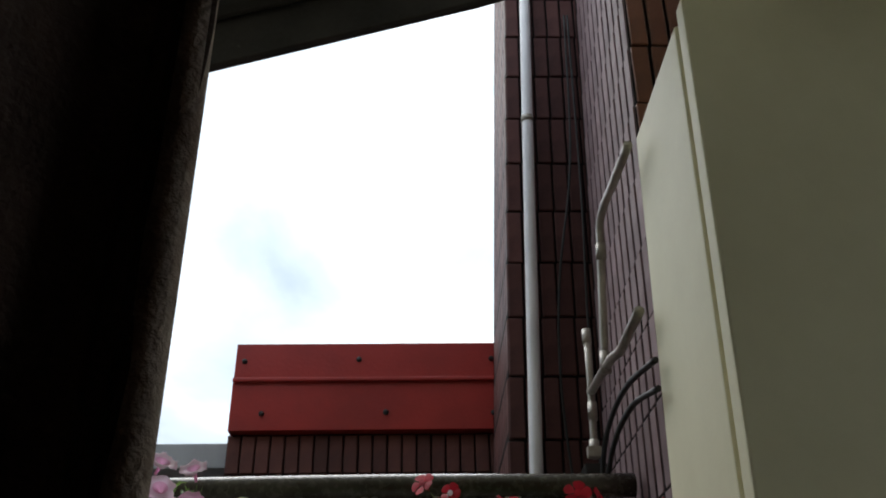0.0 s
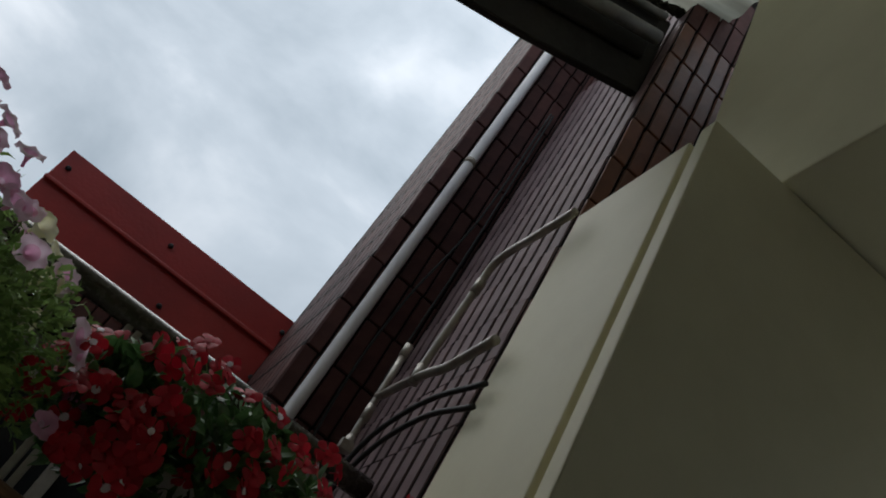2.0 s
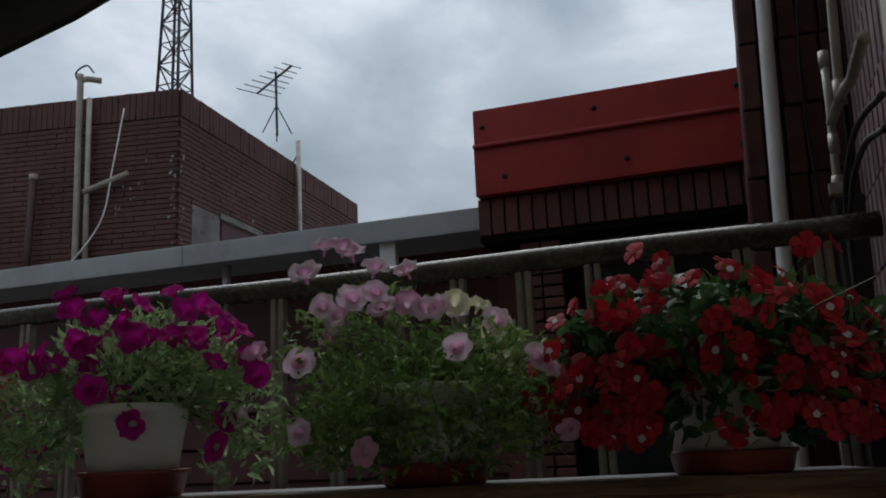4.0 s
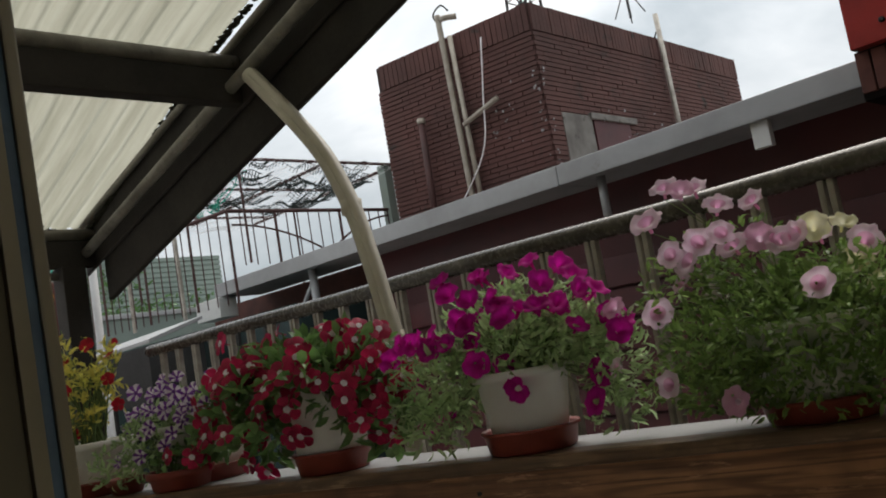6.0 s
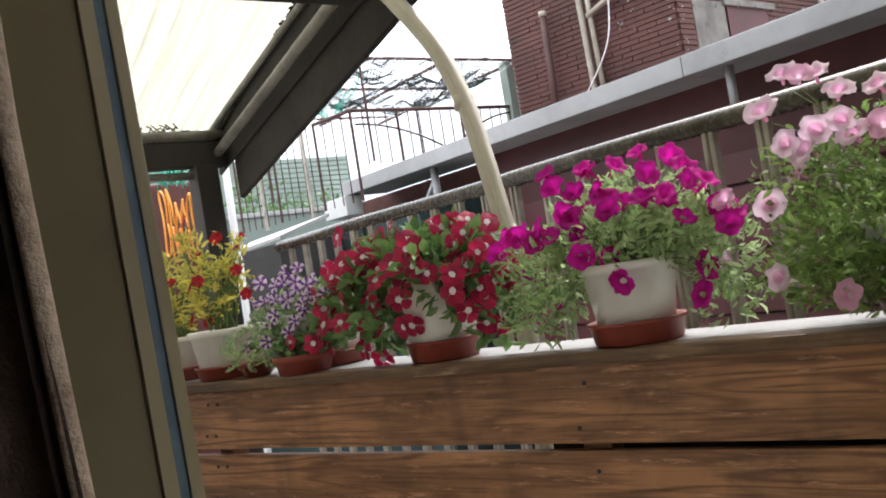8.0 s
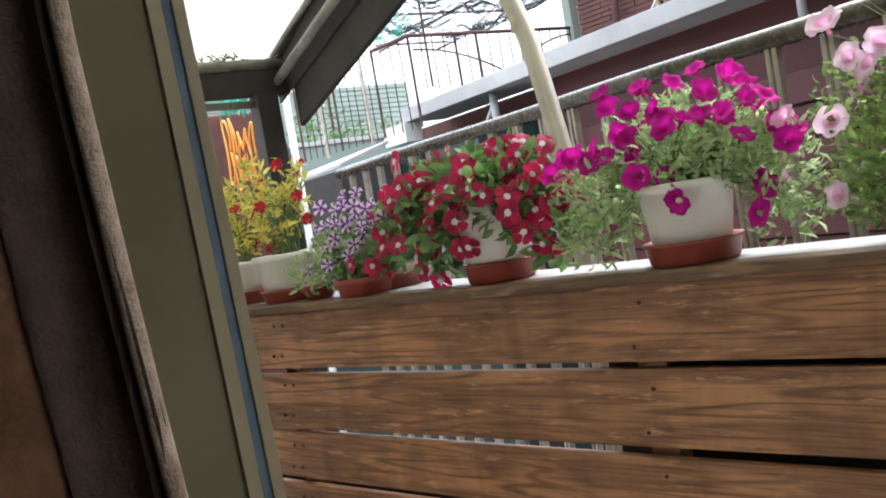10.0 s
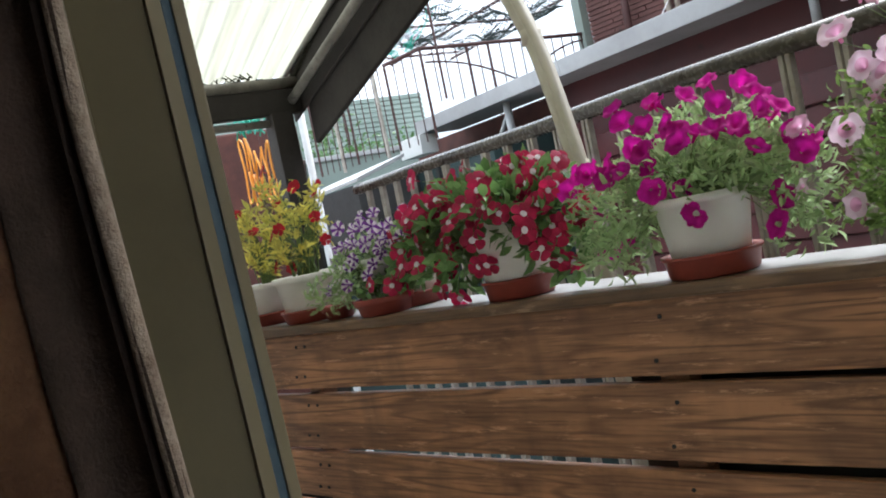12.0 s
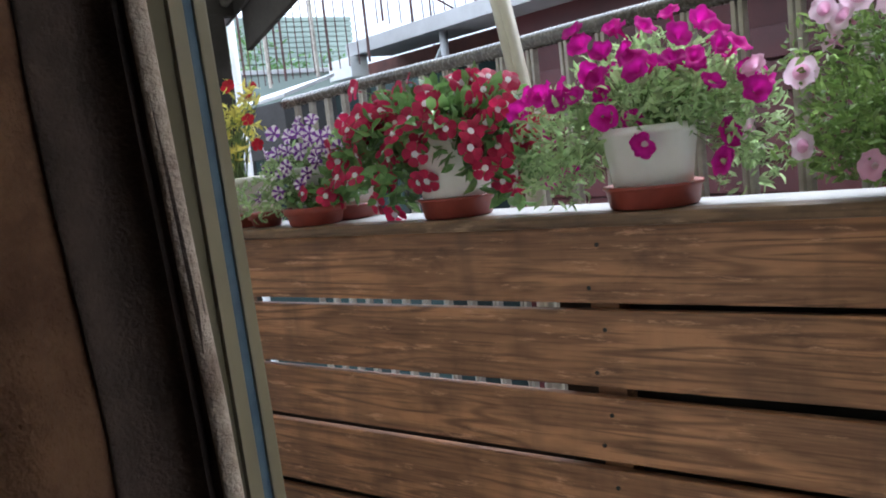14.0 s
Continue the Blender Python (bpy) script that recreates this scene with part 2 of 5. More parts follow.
M["curtain"] = material("brown_woven_curtain", (0.3, 0.15, 0.08), (0.16, 0.075, 0.042), 0.9, scale=22, fine=420, bump=0.6, third=(0.3, 0.15, 0.08), spots=0.02, trans=0.05)
# hem colour lightened to paint in the daylight along the curtain's edge
M["curtain_lit_edge"] = material("daylit_curtain_hem", (0.46, 0.36, 0.28), (0.22, 0.15, 0.11), 0.8, scale=45, fine=500, bump=0.6)
# the same curtain cloth, darkened to carry the shade of its inner fold
M["lining"] = material("shaded_curtain_fold", (0.075, 0.046, 0.033), (0.043, 0.027, 0.019), 0.9, scale=30, fine=500, bump=0.5)
M["facade"] = material("pale_painted_facade", (0.82, 0.79, 0.7), (0.74, 0.71, 0.62), 0.7, scale=2, third=(0.55, 0.5, 0.42), spots=-0.06)
M["room"] = material("plain_room_plaster", (0.66, 0.62, 0.54), (0.6, 0.56, 0.48), 0.8, scale=2)
M["floor"] = material("brown_floor_tile", (0.25, 0.2, 0.16), (0.2, 0.16, 0.12), 0.5, scale=3)
M["concrete"] = material("stained_concrete", (0.38, 0.37, 0.35), (0.26, 0.25, 0.23), 0.85, scale=3, third=(0.14, 0.13, 0.12), spots=0.0)
M["white_pot"] = material("white_plastic_pot", (0.82, 0.81, 0.77), (0.76, 0.74, 0.69), 0.35, scale=9, bump=0.03, third=(0.6, 0.54, 0.44), spots=-0.1)
M["terracotta"] = material("terracotta_plastic", (0.28, 0.052, 0.036), (0.21, 0.04, 0.028), 0.45, scale=12, bump=0.05)
M["soil"] = material("dark_potting_soil", (0.05, 0.035, 0.025), (0.025, 0.018, 0.012), 0.95, scale=60, bump=0.8)
M["leaf"] = material("green_leaf", (0.24, 0.36, 0.11), (0.145, 0.25, 0.065), 0.45, scale=20, vary=0.45, trans=0.38, bump=0.05)
M["leaf_dark"] = material("deep_green_leaf", (0.19, 0.33, 0.115), (0.11, 0.22, 0.07), 0.34, scale=20, vary=0.35, trans=0.3, bump=0.05)
M["leaf_grey"] = material("pale_green_leaf", (0.47, 0.61, 0.33), (0.33, 0.48, 0.22), 0.55, scale=20, vary=0.3, trans=0.45, bump=0.05)
M["leaf_yellow"] = material("yellow_green_leaf", (0.84, 0.74, 0.2), (0.58, 0.61, 0.16), 0.5, scale=14, vary=0.3, trans=0.55, bump=0.05)
M["leaf_deep"] = material("dark_green_leaf", (0.085, 0.17, 0.055), (0.05, 0.115, 0.035), 0.4, scale=20, vary=0.35, trans=0.25, bump=0.05)
M["stem"] = material("green_stem", (0.16, 0.24, 0.08), (0.12, 0.18, 0.06), 0.6, scale=30, bump=0.0)
M["petal_pink"] = material("pink_petal", (0.82, 0.46, 0.66), (0.78, 0.38, 0.6), 0.6, scale=40, vary=0.12, trans=0.5, bump=0.0)
M["petal_pale"] = material("pale_pink_petal", (0.9, 0.7, 0.84), (0.87, 0.62, 0.79), 0.6, scale=40, vary=0.1, trans=0.5, bump=0.0)
M["petal_cream"] = material("cream_petal", (0.84, 0.8, 0.48), (0.82, 0.8, 0.62), 0.6, scale=40, vary=0.06, trans=0.5, bump=0.0)
M["petal_magenta"] = material("magenta_petal", (0.62, 0.012, 0.36), (0.45, 0.008, 0.22), 0.85, scale=40, vary=0.25, trans=0.45, bump=0.0)
M["petal_red"] = material("scarlet_petal", (0.54, 0.009, 0.03), (0.4, 0.006, 0.02), 0.55, scale=40, vary=0.25, trans=0.3, bump=0.0)
M["petal_vinca"] = material("crimson_petal", (0.57, 0.02, 0.1), (0.37, 0.01, 0.055), 0.5, scale=40, vary=0.28, trans=0.42, bump=0.0)
M["petal_white"] = material("white_petal", (0.85, 0.8, 0.85), (0.8, 0.7, 0.8), 0.6, scale=60, trans=0.3, bump=0.0)
M["petal_violet"] = material("violet_petal", (0.26, 0.07, 0.4), (0.18, 0.04, 0.3), 0.6, scale=60, trans=0.3, bump=0.0)
M["net"] = material("green_shade_net", (0.03, 0.42, 0.3), (0.03, 0.3, 0.22), 0.8, scale=6, trans=0.3)
M["net_dark"] = material("black_shade_net", (0.035, 0.05, 0.045), (0.02, 0.03, 0.03), 0.9, scale=6)
M["iron"] = material("rusty_red_iron", (0.075, 0.032, 0.03), (0.045, 0.02, 0.018), 0.7, scale=12)
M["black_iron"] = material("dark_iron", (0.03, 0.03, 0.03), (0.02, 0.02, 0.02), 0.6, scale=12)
M["white_paint"] = material("white_painted_concrete", (0.75, 0.75, 0.74), (0.62, 0.62, 0.6), 0.7, scale=3)
M["orange"] = material("orange_plastic_hose", (0.75, 0.3, 0.04), (0.65, 0.25, 0.03), 0.5, scale=9)
M["sheet"] = material("translucent_corrugated_sheet", (0.34, 0.335, 0.275), (0.24, 0.235, 0.185), 0.5, scale=2.5, stretch=(0.35, 9, 1), fine=50, bump=0.05, third=(0.2, 0.19, 0.14), spots=-0.06, trans=0.85)
M["teal"] = material("dark_teal_panel", (0.02, 0.045, 0.045), (0.014, 0.026, 0.028), 0.6, scale=4)
M["stained"] = material("stained_grey_cement", (0.2, 0.19, 0.175), (0.11, 0.1, 0.092), 0.85, scale=6, third=(0.05, 0.045, 0.04), spots=0.04)
M["dark_glass"] = material("dark_window_glass", (0.02, 0.022, 0.025), (0.015, 0.017, 0.02), 0.12, scale=4, bump=0.0)
M["green_roof"] = material("grey_green_roofing", (0.24, 0.29, 0.26), (0.17, 0.21, 0.19), 0.8, scale=1.2, third=(0.3, 0.34, 0.3), spots=0.0)


# ---- helpers for meshes ----
def finish(name, bm, mat, parent=None, smooth=False):
    me = bpy.data.meshes.new(name)
    bmesh.ops.recalc_face_normals(bm, faces=bm.faces)
    bm.to_mesh(me)
    bm.free()
    for m_ in (mat if isinstance(mat, (list, tuple)) else [mat]):
        me.materials.append(m_)
    if smooth:
        for p in me.polygons:
            p.use_smooth = True
    ob = new(name, me)
    if parent:
        ob.parent = parent
    return ob


def part(name, bm, mat, parent, label="", smooth=False):
    ob = finish(name, bm, mat, parent, smooth)
    return tagged(ob, label) if label else ob


def thing(name, label, category, m=None, group="", kind=""):
    ob = new(name)
    ob.empty_display_size = 0.05
    if m is not None:
        ob.matrix_world = m
    return tagged(ob, label, category, group, kind)


def box(x0, x1, y0, y1, z0, z1, bev=0.0, bm=None):
    """A block between two corners with worn, bevelled edges."""
    bm = bm or bmesh.new()
    r = bmesh.ops.create_cube(bm, size=1.0)
    for v in r["verts"]:
        v.co = Vector(((x0 + x1) / 2 + v.co.x * (x1 - x0), (y0 + y1) / 2 + v.co.y * (y1 - y0), (z0 + z1) / 2 + v.co.z * (z1 - z0)))
    if bev:
        es = [e for e in bm.edges if e.verts[0] in r["verts"]]
        bmesh.ops.bevel(bm, geom=es, offset=bev, segments=2, affect="EDGES", profile=0.6)
    return bm


def tube(points, r, sides=12, bm=None, closed=True, r_end=None):
    """A round pipe through points."""
    bm = bm or bmesh.new()
    pts = [Vector(p) for p in points]
    rings = []
    side = None
    for i, p in enumerate(pts):
        a = pts[max(i - 1, 0)]
        b = pts[min(i + 1, len(pts) - 1)]
        d = (b - a).normalized()
        if side is None:
            side = d.orthogonal().normalized()
        else:
            side = (side - d * side.dot(d)).normalized()
        up = d.cross(side)
        rr = r if r_end is None else r + (r_end - r) * i / (len(pts) - 1)
        rings.append([bm.verts.new(p + side * (math.cos(2 * math.pi * k / sides) * rr) + up * (math.sin(2 * math.pi * k / sides) * rr)) for k in range(sides)])
    for a, b in zip(rings, rings[1:]):
        for k in range(sides):
            bm.faces.new((a[k], a[(k + 1) % sides], b[(k + 1) % sides], b[k]))
    if closed:
        bm.faces.new(rings[0][::-1])
        bm.faces.new(rings[-1])
    return bm


def spline(points, n=24):
    """A smooth curve through points."""
    p = [Vector(q) for q in points]
    p = [p[0] * 2 - p[1]] + p + [p[-1] * 2 - p[-2]]
    out = []
    segs = len(p) - 3
    for i in range(segs):
        for k in range(n):
            t = k / n
            a, b, c, d = p[i:i + 4]
            out.append(0.5 * ((2 * b) + (c - a) * t + (2 * a - 5 * b + 4 * c - d) * t * t + (3 * b - a - 3 * c + d) * t ** 3))
    out.append(p[-2])
    return out


def lathe(profile, sides=40, bm=None):
    bm = bm or bmesh.new()
    rings = [[bm.verts.new((r * math.cos(2 * math.pi * k / sides), r * math.sin(2 * math.pi * k / sides), z)) for k in range(sides)] for r, z in profile]
    for a, b in zip(rings, rings[1:]):
        for k in range(sides):
            bm.faces.new((a[k], a[(k + 1) % sides], b[(k + 1) % sides], b[k]))
    bm.faces.new(rings[0][::-1])
    bm.faces.new(rings[-1])
    return bm


def shear(bm, k, z0=2.0):
    """The walls on that side lean a little."""
    for v in bm.verts:
        v.co.x += k * (v.co.z - z0)
    return bm


def pieces(name, size, places, mat, parent, bev=0.003):
    """Alike small blocks, each its own object on one shared mesh."""
    bm = box(-size[0] / 2, size[0] / 2, -size[1] / 2, size[1] / 2, -size[2] / 2, size[2] / 2)
    if bev:
        bmesh.ops.bevel(bm, geom=bm.edges[:], offset=bev, segments=1, affect="EDGES")
    me = bpy.data.meshes.new(name)
    bm.to_mesh(me)
    bm.free()
    me.materials.append(mat)
    for m in places:
        ob = new(name, me)
        ob.matrix_world = m
        ob.parent = parent


def pieces_joined(name, size, places, mat, parent):
    c = [(sx * size[0] / 2, sy * size[1] / 2, sz * size[2] / 2) for sx in (-1, 1) for sy in (-1, 1) for sz in (-1, 1)]
    quads = ((0, 1, 3, 2), (4, 6, 7, 5), (0, 4, 5, 1), (2, 3, 7, 6), (0, 2, 6, 4), (1, 5, 7, 3))
    vs, fs = [], []
    for m in places:
        o = len(vs)
        vs += [tuple(m @ Vector(q)) for q in c]
        fs += [tuple(o + i for i in q) for q in quads]
    me = bpy.data.meshes.new(name)
    me.from_pydata(vs, [], fs)
    me.materials.append(mat)
    ob = new(name, me)
    ob.parent = parent
    return tagged(ob, kind="stuff")


def leaf_mesh(bm, m, L, W, curl=0.2):
    """One folded, pointed leaf of eight triangles."""
    p = [(0, 0, 0), (0.3 * L, 0.42 * W, 0.06 * L), (0.3 * L, -0.42 * W, 0.06 * L), (0.34 * L, 0, 0), (0.68 * L, 0.40 * W, -0.02 * L), (0.68 * L, -0.40 * W, -0.02 * L), (0.7 * L, 0, -curl * 0.3 * L), (L, 0, -curl * L)]
    vs = [bm.verts.new(m @ Vector(q)) for q in p]
    for t in ((0, 3, 1), (0, 2, 3), (1, 3, 6, 4), (3, 2, 5, 6), (4, 6, 7), (6, 5, 7)):
        bm.faces.new([vs[i] for i in t])


def aim(p, d, spin=0.0):
    """A pose at p whose z axis points along d."""
    return Matrix.Translation(p) @ Vector(d).to_track_quat("Z", "Y").to_matrix().to_4x4() @ Matrix.Rotation(spin, 4, "Z")


# ---- planter frame: origin on its front face, x along it, y outwards ----
PLANTER = pose(-0.5, 1.05, 0, 0, 0, 17.2)
LEDGE = 1.358
LEAN = 0.045
FLOOR = 0.3

# ---- setting: ground, the room round the camera ----
ground = tagged(finish("ground", box(-400, 400, -400, 400, -6.4, -6.0), M["concrete"]), "grey stained concrete ground far below", "ground", kind="structure")
balcony_floor = tagged(finish("balcony_floor", box(-4.2, 2.4, 0.15, 1.75, FLOOR - 0.15, FLOOR), M["concrete"]), "stained grey concrete balcony floor", "floor", kind="structure")
room_floor = tagged(finish("floor", box(-2.5, 2.6, -3.2, 0.15, FLOOR - 0.15, FLOOR), M["floor"]), "brown tiled floor of the dim room", "floor", kind="structure")
room_ceiling = tagged(finish("ceiling", box(-2.5, 2.6, -3.2, 0.03, 2.95, 3.05), M["room"]), "plain painted ceiling of the dim room", "ceiling", kind="structure")
for nm, dims in (("wall_south", (-2.5, 2.6, -3.3, -3.2, FLOOR, 2.95)), ("wall_west", (-2.6, -2.5, -3.2, 0.03, FLOOR, 2.95)),
                 ("wall_east", (2.6, 2.7, -3.2, 0.03, FLOOR, 2.95)), ("wall_north_left", (-2.5, -0.025, 0.03, 0.15, FLOOR, 3.6)),
                 ("wall_north_right", (1.75, 2.6, 0.03, 0.15, FLOOR, 3.6)), ("wall_north_below", (-0.025, 1.75, 0.03, 0.15, FLOOR, 0.85)),
                 ("wall_north_above", (-0.025, 1.75, 0.03, 0.15, 2.45, 3.6))):
    tagged(finish(nm, box(*dims), M["facade" if "north" in nm else "room"]), "plain painted wall of the dim room", "wall", kind="structure")

# window jamb with its rubber seal: the reveal faces along x and leans a little outwards at its foot
win = thing("window_1", "beige painted window frame with a blue-grey seal", "window", kind="structure")


def reveal(x0, x1, y0, y1, bev=0.002, splay=-0.35):
    """An upright strip of the jamb between two depths, splayed towards the room or the light."""
    bm = box(x0, x1, y0, y1, 0.85, 2.45, bev=bev)
    for v in bm.verts:
        v.co.x += splay * (v.co.y - 0.149) if v.co.x > (x0 + x1) / 2 else 0.0
        v.co.y -= 0.026 * (v.co.z - 1.5)
    return bm


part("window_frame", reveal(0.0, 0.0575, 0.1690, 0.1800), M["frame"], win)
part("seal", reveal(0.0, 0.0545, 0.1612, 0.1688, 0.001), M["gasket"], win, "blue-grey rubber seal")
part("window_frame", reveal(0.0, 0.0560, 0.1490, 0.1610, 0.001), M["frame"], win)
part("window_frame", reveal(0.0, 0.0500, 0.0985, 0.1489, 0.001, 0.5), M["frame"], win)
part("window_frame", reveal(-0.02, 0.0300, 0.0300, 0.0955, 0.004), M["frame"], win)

# curtain, gathered beside the window
cur = thing("curtain", "dark brown woven curtain gathered beside the window", "curtain")
bm = bmesh.new()
pts = [(0.327, 0.036), (0.306, 0.030), (0.297, 0.012), (0.294, -0.010), (0.298, -0.030), (0.290, -0.055), (0.298, -0.080), (0.288, -0.110), (0.299, -0.140), (0.287, -0.180), (0.297, -0.220), (0.285, -0.270), (0.295, -0.330), (0.284, -0.420), (0.297, -0.520), (0.284, -0.640), (0.296, -0.780)]


def gather(z):
    """How far the tied cloth is pulled aside at height z."""
    return float(np.interp(z, (1.12, 1.24, 1.32, 1.38, 1.45, 1.53, 1.62, 2.6), (0.0, 0.008, 0.021, 0.020, 0.015, 0.010, 0.005, -0.004)))


line = spline([(x, y, 0) for x, y in pts], 5)
cols = []
for i, p in enumerate(line):
    col = []
    for j in range(46):
        z = FLOOR + 0.05 + j * 0.05
        w = 0.003 * math.sin(z * 9 + i * 0.4) + 0.002 * math.sin(z * 23 + i)
        col.append(bm.verts.new((p.x + w - 0.005 - 0.25 * gather(z), p.y + w * 0.5 + 0.94 * gather(z), z)))
    cols.append(col)
# the first columns form the fold whose shade is in its colour
bl_ = bmesh.new()
for n_, (c0, c1) in enumerate(zip(cols, cols[1:])):
    for j in range(45):
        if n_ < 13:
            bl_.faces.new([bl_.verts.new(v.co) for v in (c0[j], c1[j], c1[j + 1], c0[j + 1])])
        else:
            bm.faces.new((c0[j], c1[j], c1[j + 1], c0[j + 1]))
bmesh.ops.remove_doubles(bl_, verts=bl_.verts[:], dist=0.0001)
for b_ in (bm, bl_):
    bmesh.ops.solidify(b_, geom=b_.faces[:], thickness=0.004)
part("cloth", bm, M["curtain"], cur, smooth=True)
part("lining", bl_, M["lining"], cur, "inner curtain fold with its shade put into the colour", smooth=True)
bm = tube([(0.3222 - 0.25 * gather(FLOOR + 0.06 + z * 0.05) + 0.001 * math.sin(z * 0.45), 0.0355 + 0.94 * gather(FLOOR + 0.06 + z * 0.05), FLOOR + 0.06 + z * 0.05) for z in range(45)], 0.0042, 8)
bm2 = bmesh.new()
cols = []
for i in range(40):
    x, y = 0.320 - i * 0.0065, 0.027 + 0.006 * math.sin(i * 0.9)
    cols.append([bm2.verts.new((x - 0.25 * gather(FLOOR + 0.05 + j * 0.09), y + 0.94 * gather(FLOOR + 0.05 + j * 0.09), FLOOR + 0.05 + j * 0.09)) for j in range(26)])
for c0, c1 in zip(cols, cols[1:]):
    for j in range(25):
        bm2.faces.new((c0[j], c1[j], c1[j + 1], c0[j + 1]))
bmesh.ops.solidify(bm2, geom=bm2.faces[:], thickness=0.004)
# the layer behind takes the darkened fold colour too
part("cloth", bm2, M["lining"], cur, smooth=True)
part("hem", bm, M["curtain_lit_edge"], cur, "frayed hem, coloured pale for the daylight on its edge", smooth=True)

# ---- planter fence ----
fence = thing("planter_fence", "stained wooden plank fence with a weathered ledge", "fence", PLANTER)
NAIL_COLUMNS = (-1.75, -1.09, -1.053, 0.0, 0.95)
for z0, z1, dy, tilt in ((1.190, 1.334, 0, 0.004), (1.030, 1.176, 0.002, 0.006), (0.891, 1.015, -0.001, -0.003), (0.72, 0.874, 0.001, -0.002), (0.55, 0.704, 0, 0.003), (0.38, 0.535, 0.002, 0)):
    bm = box(-2.0, 1.28, dy, dy + 0.024, z0, z1, bev=0.004)
    for v in bm.verts:
        v.co.z += tilt * (v.co.x + 0.3)
    plank = part("plank", bm, M["plank"], fence)
    for sx in NAIL_COLUMNS:
        for z in (z0 + 0.03, z1 - 0.034):
            nx = sx + 0.012 * math.sin(z * 40)
            part("nail", tube([(nx, dy - 0.0025, z), (nx, dy + 0.01, z)], 0.0042, 8), M["black_iron"], plank)
for sx in (-1.75, -1.07, 0.0, 0.95):
    part("post", box(sx - 0.03, sx + 0.03, 0.03, 0.075, FLOOR, LEDGE - 0.026, bev=0.004), M["plank"], fence)
# black sheets added behind the planks, standing in for the shade in the gaps
part("backing", box(-0.13, 1.28, 0.085, 0.10, FLOOR, LEDGE - 0.03, bev=0.003), M["black_iron"], fence, "black sheet added behind the planks to darken the gaps")
part("backing", box(-2.0, -0.135, 0.085, 0.10, FLOOR, 0.95, bev=0.003), M["black_iron"], fence, "black sheet added behind the planks to darken the gaps")
part("ledge", box(-2.0, 1.28, -0.022, 0.042, LEDGE - 0.024, LEDGE, bev=0.006), M["ledge"], fence)
part("ledge", box(-2.0, 1.28, 0.045, 0.20, LEDGE - 0.024, LEDGE - 0.001, bev=0.004), M["coping"], fence, "pale worn ledge board")

# ---- steel railing ----
railing = thing("railing", "dirty steel balcony railing with a thick top pipe", "railing")
part("top_rail", tube([(x, 1.62, 1.772 + 0.002 * math.sin(x * 5)) for x in [-2.9 + i * 0.1 for i in range(37)]] + [(0.78, 1.62, 1.772)], 0.024, 16), M["rail"], railing, smooth=True)
part("bottom_rail", tube([(-2.9, 1.62, 0.42), (0.78, 1.62, 0.42)], 0.016, 10), M["rail"], railing, smooth=True)
for i in range(26):
    x = 0.679 - i * 0.1385
    for dx in (-0.0095, 0.0095):
        part("baluster", box(x + dx - 0.0065, x + dx + 0.0065, 1.61, 1.63, 0.42, 1.756, bev=0.003), M["steel"], railing)

# ---- corrugated roof over the balcony, sloping along the rail ----


def zf(x):
    return float(np.interp(x, (-2.9, -0.9, 0.508, 1.0), (1.994, 2.456, 2.92, 3.115)))


roof = thing("balcony_roof", "lean-to roof of translucent corrugated sheet on dark beams", "roof")


def sheet_rise(x):
    """How high the sheet lies above the fascia's lower edge; it sags towards the eaves."""
    return float(np.interp(x, (-3.1, -2.4, -1.8), (0.318, 0.375, 0.42)))


XS = (-3.0, -2.4, -1.8, -1.35, -0.9, -0.2, 0.508, 1.0)
bm = bmesh.new()
rows = []
for i in range(152):
    y = 0.12 + i * 0.0088
    dz = 0.012 * math.cos(i * 2 * math.pi / 9)
    rows.append([bm.verts.new((x, y, zf(x) + sheet_rise(x) + dz)) for x in XS])
for r0, r1 in zip(rows, rows[1:]):
    for k in range(len(XS) - 1):
        bm.faces.new((r0[k], r0[k + 1], r1[k + 1], r1[k]))
part("corrugated_sheet", bm, M["sheet"], roof, "translucent cream corrugated sheet", smooth=True)


def sloped(y0, y1, dz0, dz1, x0=-2.87, x1=0.86):
    """A beam that follows the roof's slope."""
    bm = bmesh.new()
    rings = [[bm.verts.new((x, y, zf(x) + dz)) for y, dz in ((y0, dz0), (y1, dz0), (y1, dz1), (y0, dz1))] for x in (x0, -0.9, 0.508, x1)]
    for r0, r1 in zip(rings, rings[1:]):
        for k in range(4):
            bm.faces.new((r0[k], r0[(k + 1) % 4], r1[(k + 1) % 4], r1[k]))
    bm.faces.new(rings[0])
    bm.faces.new(rings[-1][::-1])
    bmesh.ops.bevel(bm, geom=bm.edges[:], offset=0.004, segments=1, affect="EDGES")
    return bm


SLOPE = (-3.02, -0.9, 0.508, 0.82)
part("fascia", sloped(1.46, 1.485, -0.005, 0.37), M["dark_wood"], roof)
part("rafter", sloped(1.443, 1.457, 0.13, 0.33, -3.02, 0.82), M["dark_wood"], roof)
part("rafter_pipe", tube([(x, 1.405, zf(x) + 0.185) for x in SLOPE], 0.021, 14), M["roof_pipe"], roof, "grime-streaked grey pipe", smooth=True)
part("rafter_pipe", tube([(x, 1.425, zf(x) + 0.322) for x in SLOPE], 0.013, 12), M["roof_pipe"], roof, "grime-streaked grey pipe", smooth=True)
